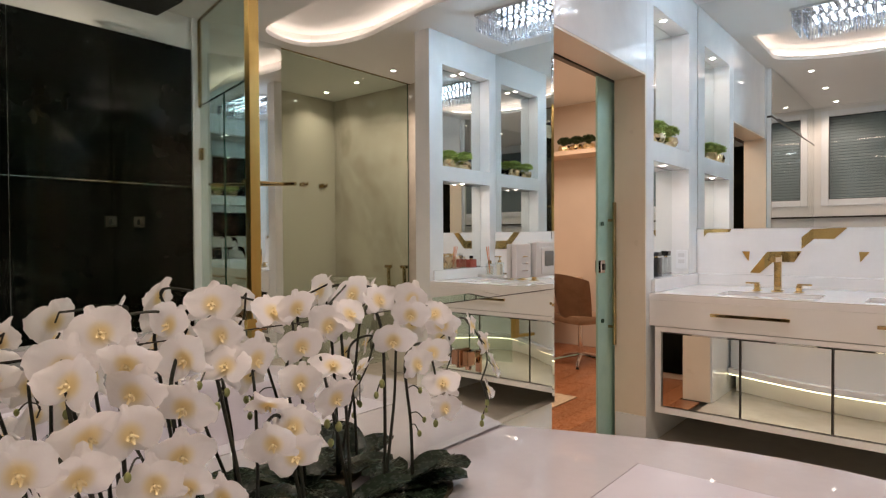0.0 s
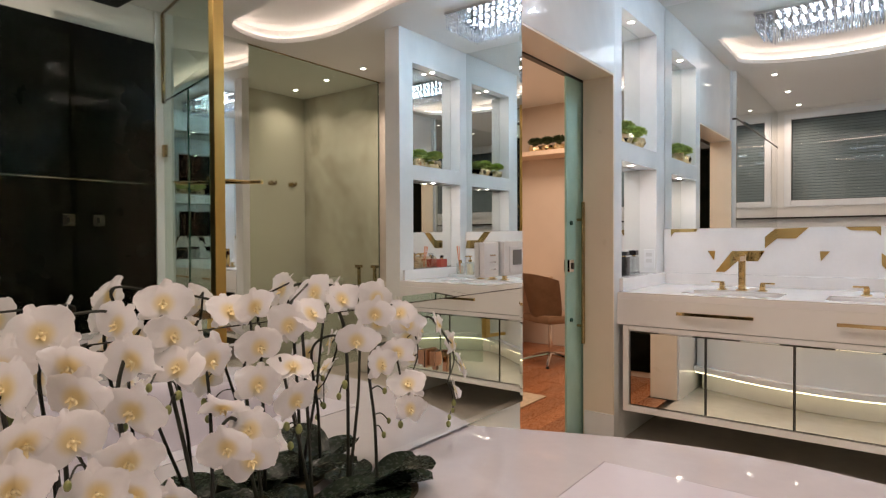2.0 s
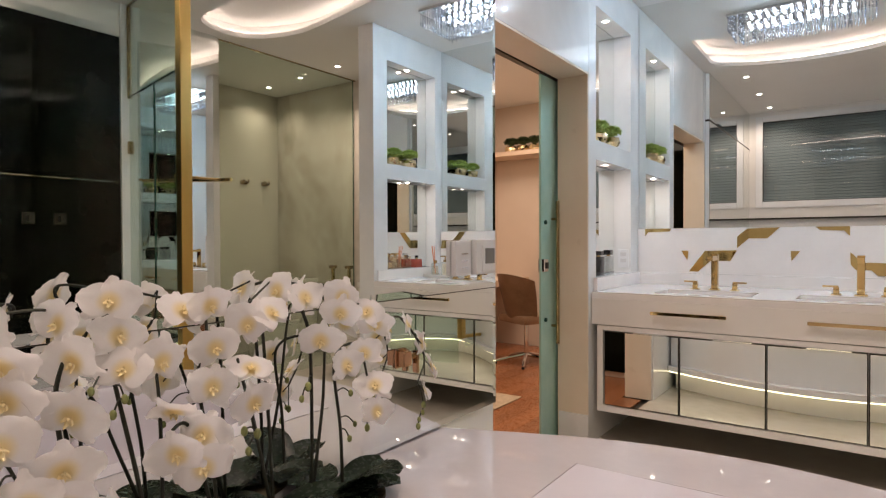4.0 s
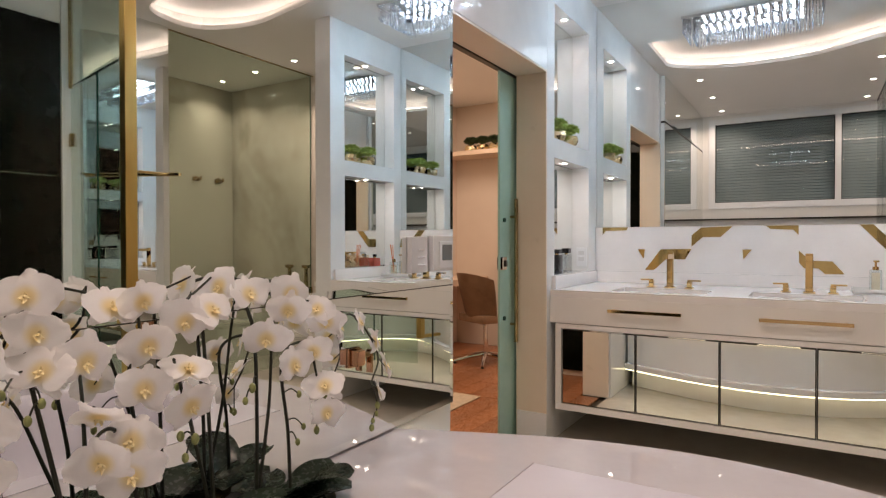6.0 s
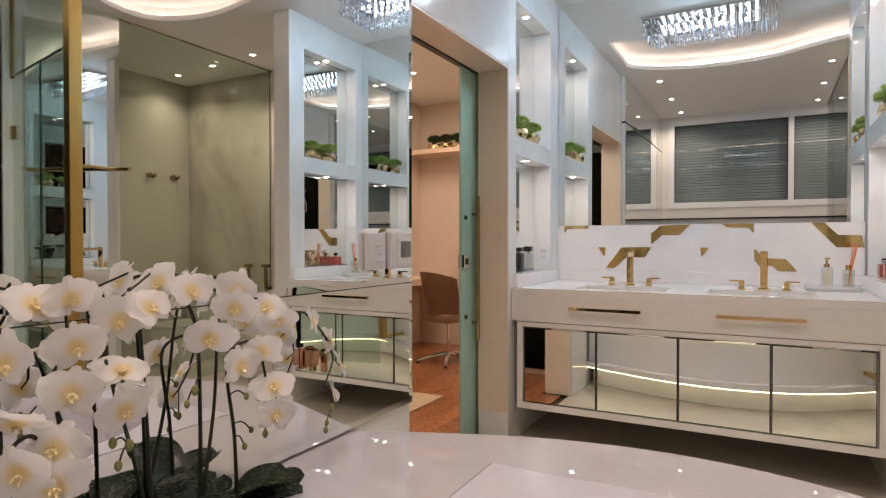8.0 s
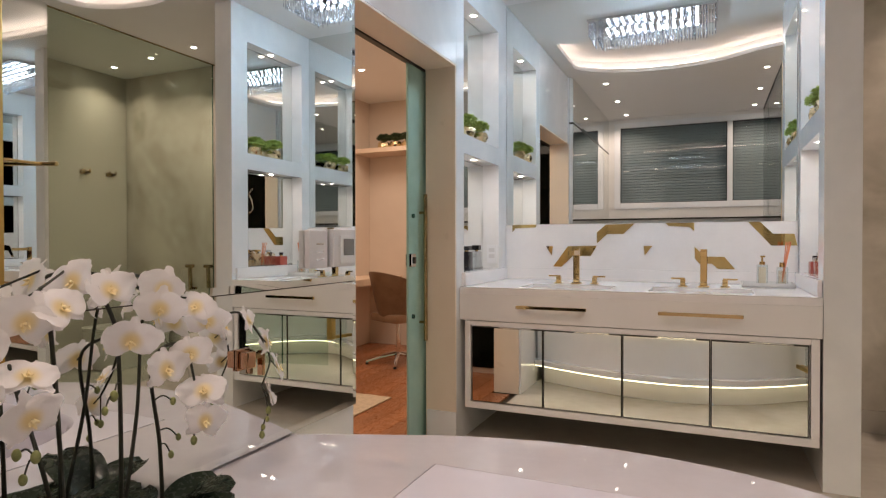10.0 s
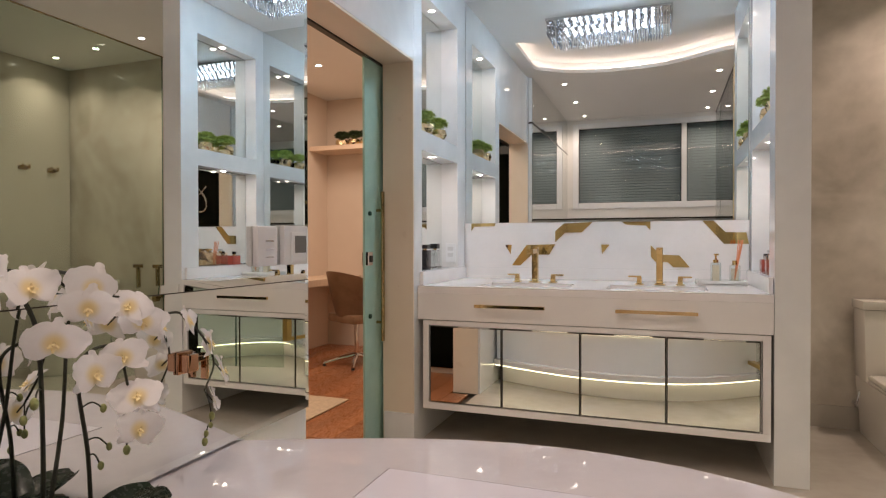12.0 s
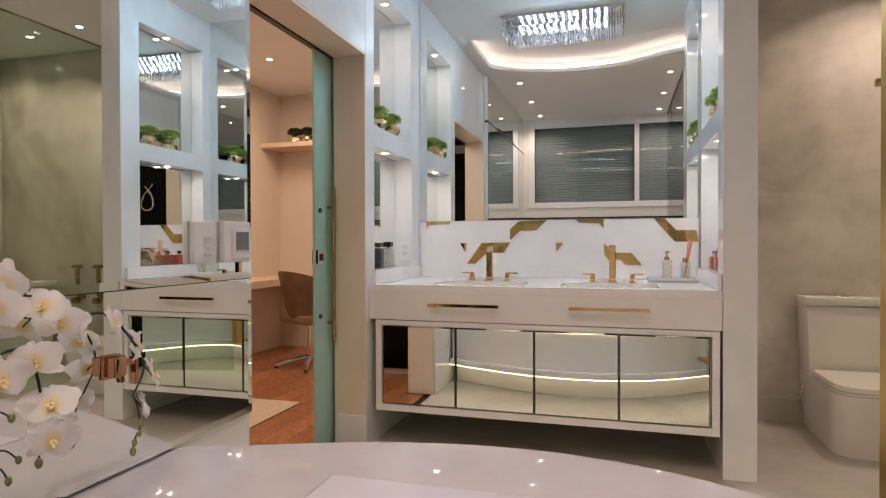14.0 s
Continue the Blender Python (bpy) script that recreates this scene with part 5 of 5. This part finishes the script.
orchid((0.14, 0.765), [
    [(0.17, 0.748, 0.823), (0.16, 0.827, 0.843), (0.19, 0.835, 0.759), (0.21, 0.817, 0.698)]],
    [(0.75, 0.15, 0.10, 0.05, 0.03), (0.15, 0.17, 0.10, 0.16, -0.02), (-0.5, 0.17, 0.09, 0.04, 0.03), (1.5, 0.15, 0.08, 0.09, 0.0), (3.9, 0.14, 0.07, 0.05, 0.0)], 11,
    [(0.18, 0.815, 0.652), (0.16, 0.79, 0.665), (0.16, 0.77, 0.632), (0.15, 0.785, 0.745)])
orchid((0.12, 0.675), [
    [(0.16, 0.672, 0.897), (0.14, 0.640, 1.002), (0.11, 0.795, 0.992), (0.11, 0.925, 0.905), (0.11, 0.975, 0.884), (0.12, 1.055, 0.888), (0.12, 1.130, 0.822), (0.13, 1.165, 0.745), (0.13, 1.130, 0.675)],
    [(0.13, 0.770, 0.952), (0.14, 0.861, 0.946)]],
    [(-0.9, 0.18, 0.10, 0.05, 0.03), (-0.2, 0.19, 0.11, 0.045, 0.03), (0.9, 0.17, 0.10, 0.06, 0.03), (2.2, 0.16, 0.08, 0.06, 0.0)], 12,
    [(0.13, 1.125, 0.635), (0.13, 1.120, 0.612), (0.12, 1.115, 0.590), (0.12, 1.11, 0.57), (0.15, 0.64, 0.79), (0.15, 0.62, 0.765)], 4)
orchid((0.12, 0.56), [
    [(0.14, 0.540, 0.975), (0.14, 0.475, 0.958), (0.09, 0.600, 1.020)],
    [(0.18, 0.455, 0.869), (0.20, 0.446, 0.801)]],
    [(-0.25, 0.19, 0.10, 0.05, 0.03), (3.4, 0.15, 0.07, 0.05, 0.0), (1.1, 0.16, 0.08, 0.09, 0.0)], 13,
    [(0.20, 0.455, 0.735), (0.19, 0.43, 0.745), (0.19, 0.44, 0.70)])
orchid((0.17, 0.39), [
    [(0.19, 0.355, 0.851), (0.16, 0.383, 0.923), (0.14, 0.385, 1.008)],
    [(0.25, 0.297, 0.782), (0.27, 0.235, 0.770), (0.27, 0.285, 0.731)]],
    [(-0.6, 0.19, 0.10, 0.05, 0.03), (0.4, 0.19, 0.10, 0.06, 0.03), (2.6, 0.16, 0.08, 0.06, 0.0)], 14,
    [(0.21, 0.37, 0.77), (0.24, 0.26, 0.715)])
orchid((0.18, 0.25), [
    [(0.22, 0.257, 0.832), (0.18, 0.257, 0.917)],
    [(0.18, 0.190, 0.913), (0.15, 0.194, 0.970), (0.14, 0.185, 1.032), (0.13, 0.330, 1.000)]],
    [(-0.2, 0.19, 0.10, 0.05, 0.03), (-1.3, 0.18, 0.10, 0.05, 0.02), (2.9, 0.15, 0.08, 0.06, 0.0)], 15,
    [(0.20, 0.125, 0.892), (0.20, 0.180, 0.868), (0.20, 0.16, 0.845)])
orchid((0.21, 0.11), [
    [(0.23, 0.082, 0.866), (0.20, 0.099, 0.945), (0.14, 0.102, 1.000), (0.14, -0.020, 1.000)],
    [(0.28, 0.049, 0.801), (0.30, 0.052, 0.754), (0.30, 0.115, 0.715)]],
    [(0.3, 0.19, 0.10, 0.05, 0.03), (-1.0, 0.19, 0.10, 0.05, 0.02), (3.3, 0.15, 0.08, 0.06, 0.0)], 16,
    [(0.26, 0.06, 0.80), (0.27, 0.04, 0.78)])
orchid((0.23, -0.02), [
    [(0.22, -0.001, 0.905), (0.20, -0.001, 0.952)],
    [(0.27, -0.028, 0.853), (0.31, -0.006, 0.777)],
    [(0.28, -0.092, 0.868), (0.24, -0.100, 0.940), (0.20, -0.095, 0.962)],
    [(0.32, -0.118, 0.825), (0.33, -0.190, 0.855), (0.34, -0.165, 0.785)],
    [(0.34, -0.060, 0.735), (0.33, -0.115, 0.735)]],
    [(0.1, 0.19, 0.10, 0.05, 0.03), (-0.9, 0.19, 0.10, 0.05, 0.02), (2.4, 0.15, 0.08, 0.06, 0.0)], 17,
    [(0.30, -0.086, 0.825), (0.30, -0.044, 0.798)])

# ---- floor pieces, last ----
study = bpy.data.objects["study_floor"]
board = bmesh.new()
box(board, -0.0685, 0.0685, -0.597, 0.597, -0.012, 0.0, 0.0012)
board_mesh = finish("board", board, M_WOOD)
for i in range(17):
    for j in range(-1, 5):
        x, y = SX + 0.07 + i * 0.139, SY0 + 0.35 + j * 1.2 + (i % 3) * 0.4 - 0.2
        y0, y1 = max(SY0 + 0.001, y - 0.597), min(SY1 - 0.001, y + 0.597)
        if x > -0.2:
            y0, y1 = max(y0, 1.80), min(y1, 2.78)
        if y1 - y0 < 0.05 or x > -0.05:
            continue
        b = new("board", board_mesh)
        b.parent, b.location, b.scale = study, (x, (y0 + y1) / 2, -0.001), (1, (y1 - y0) / 1.194, 1)
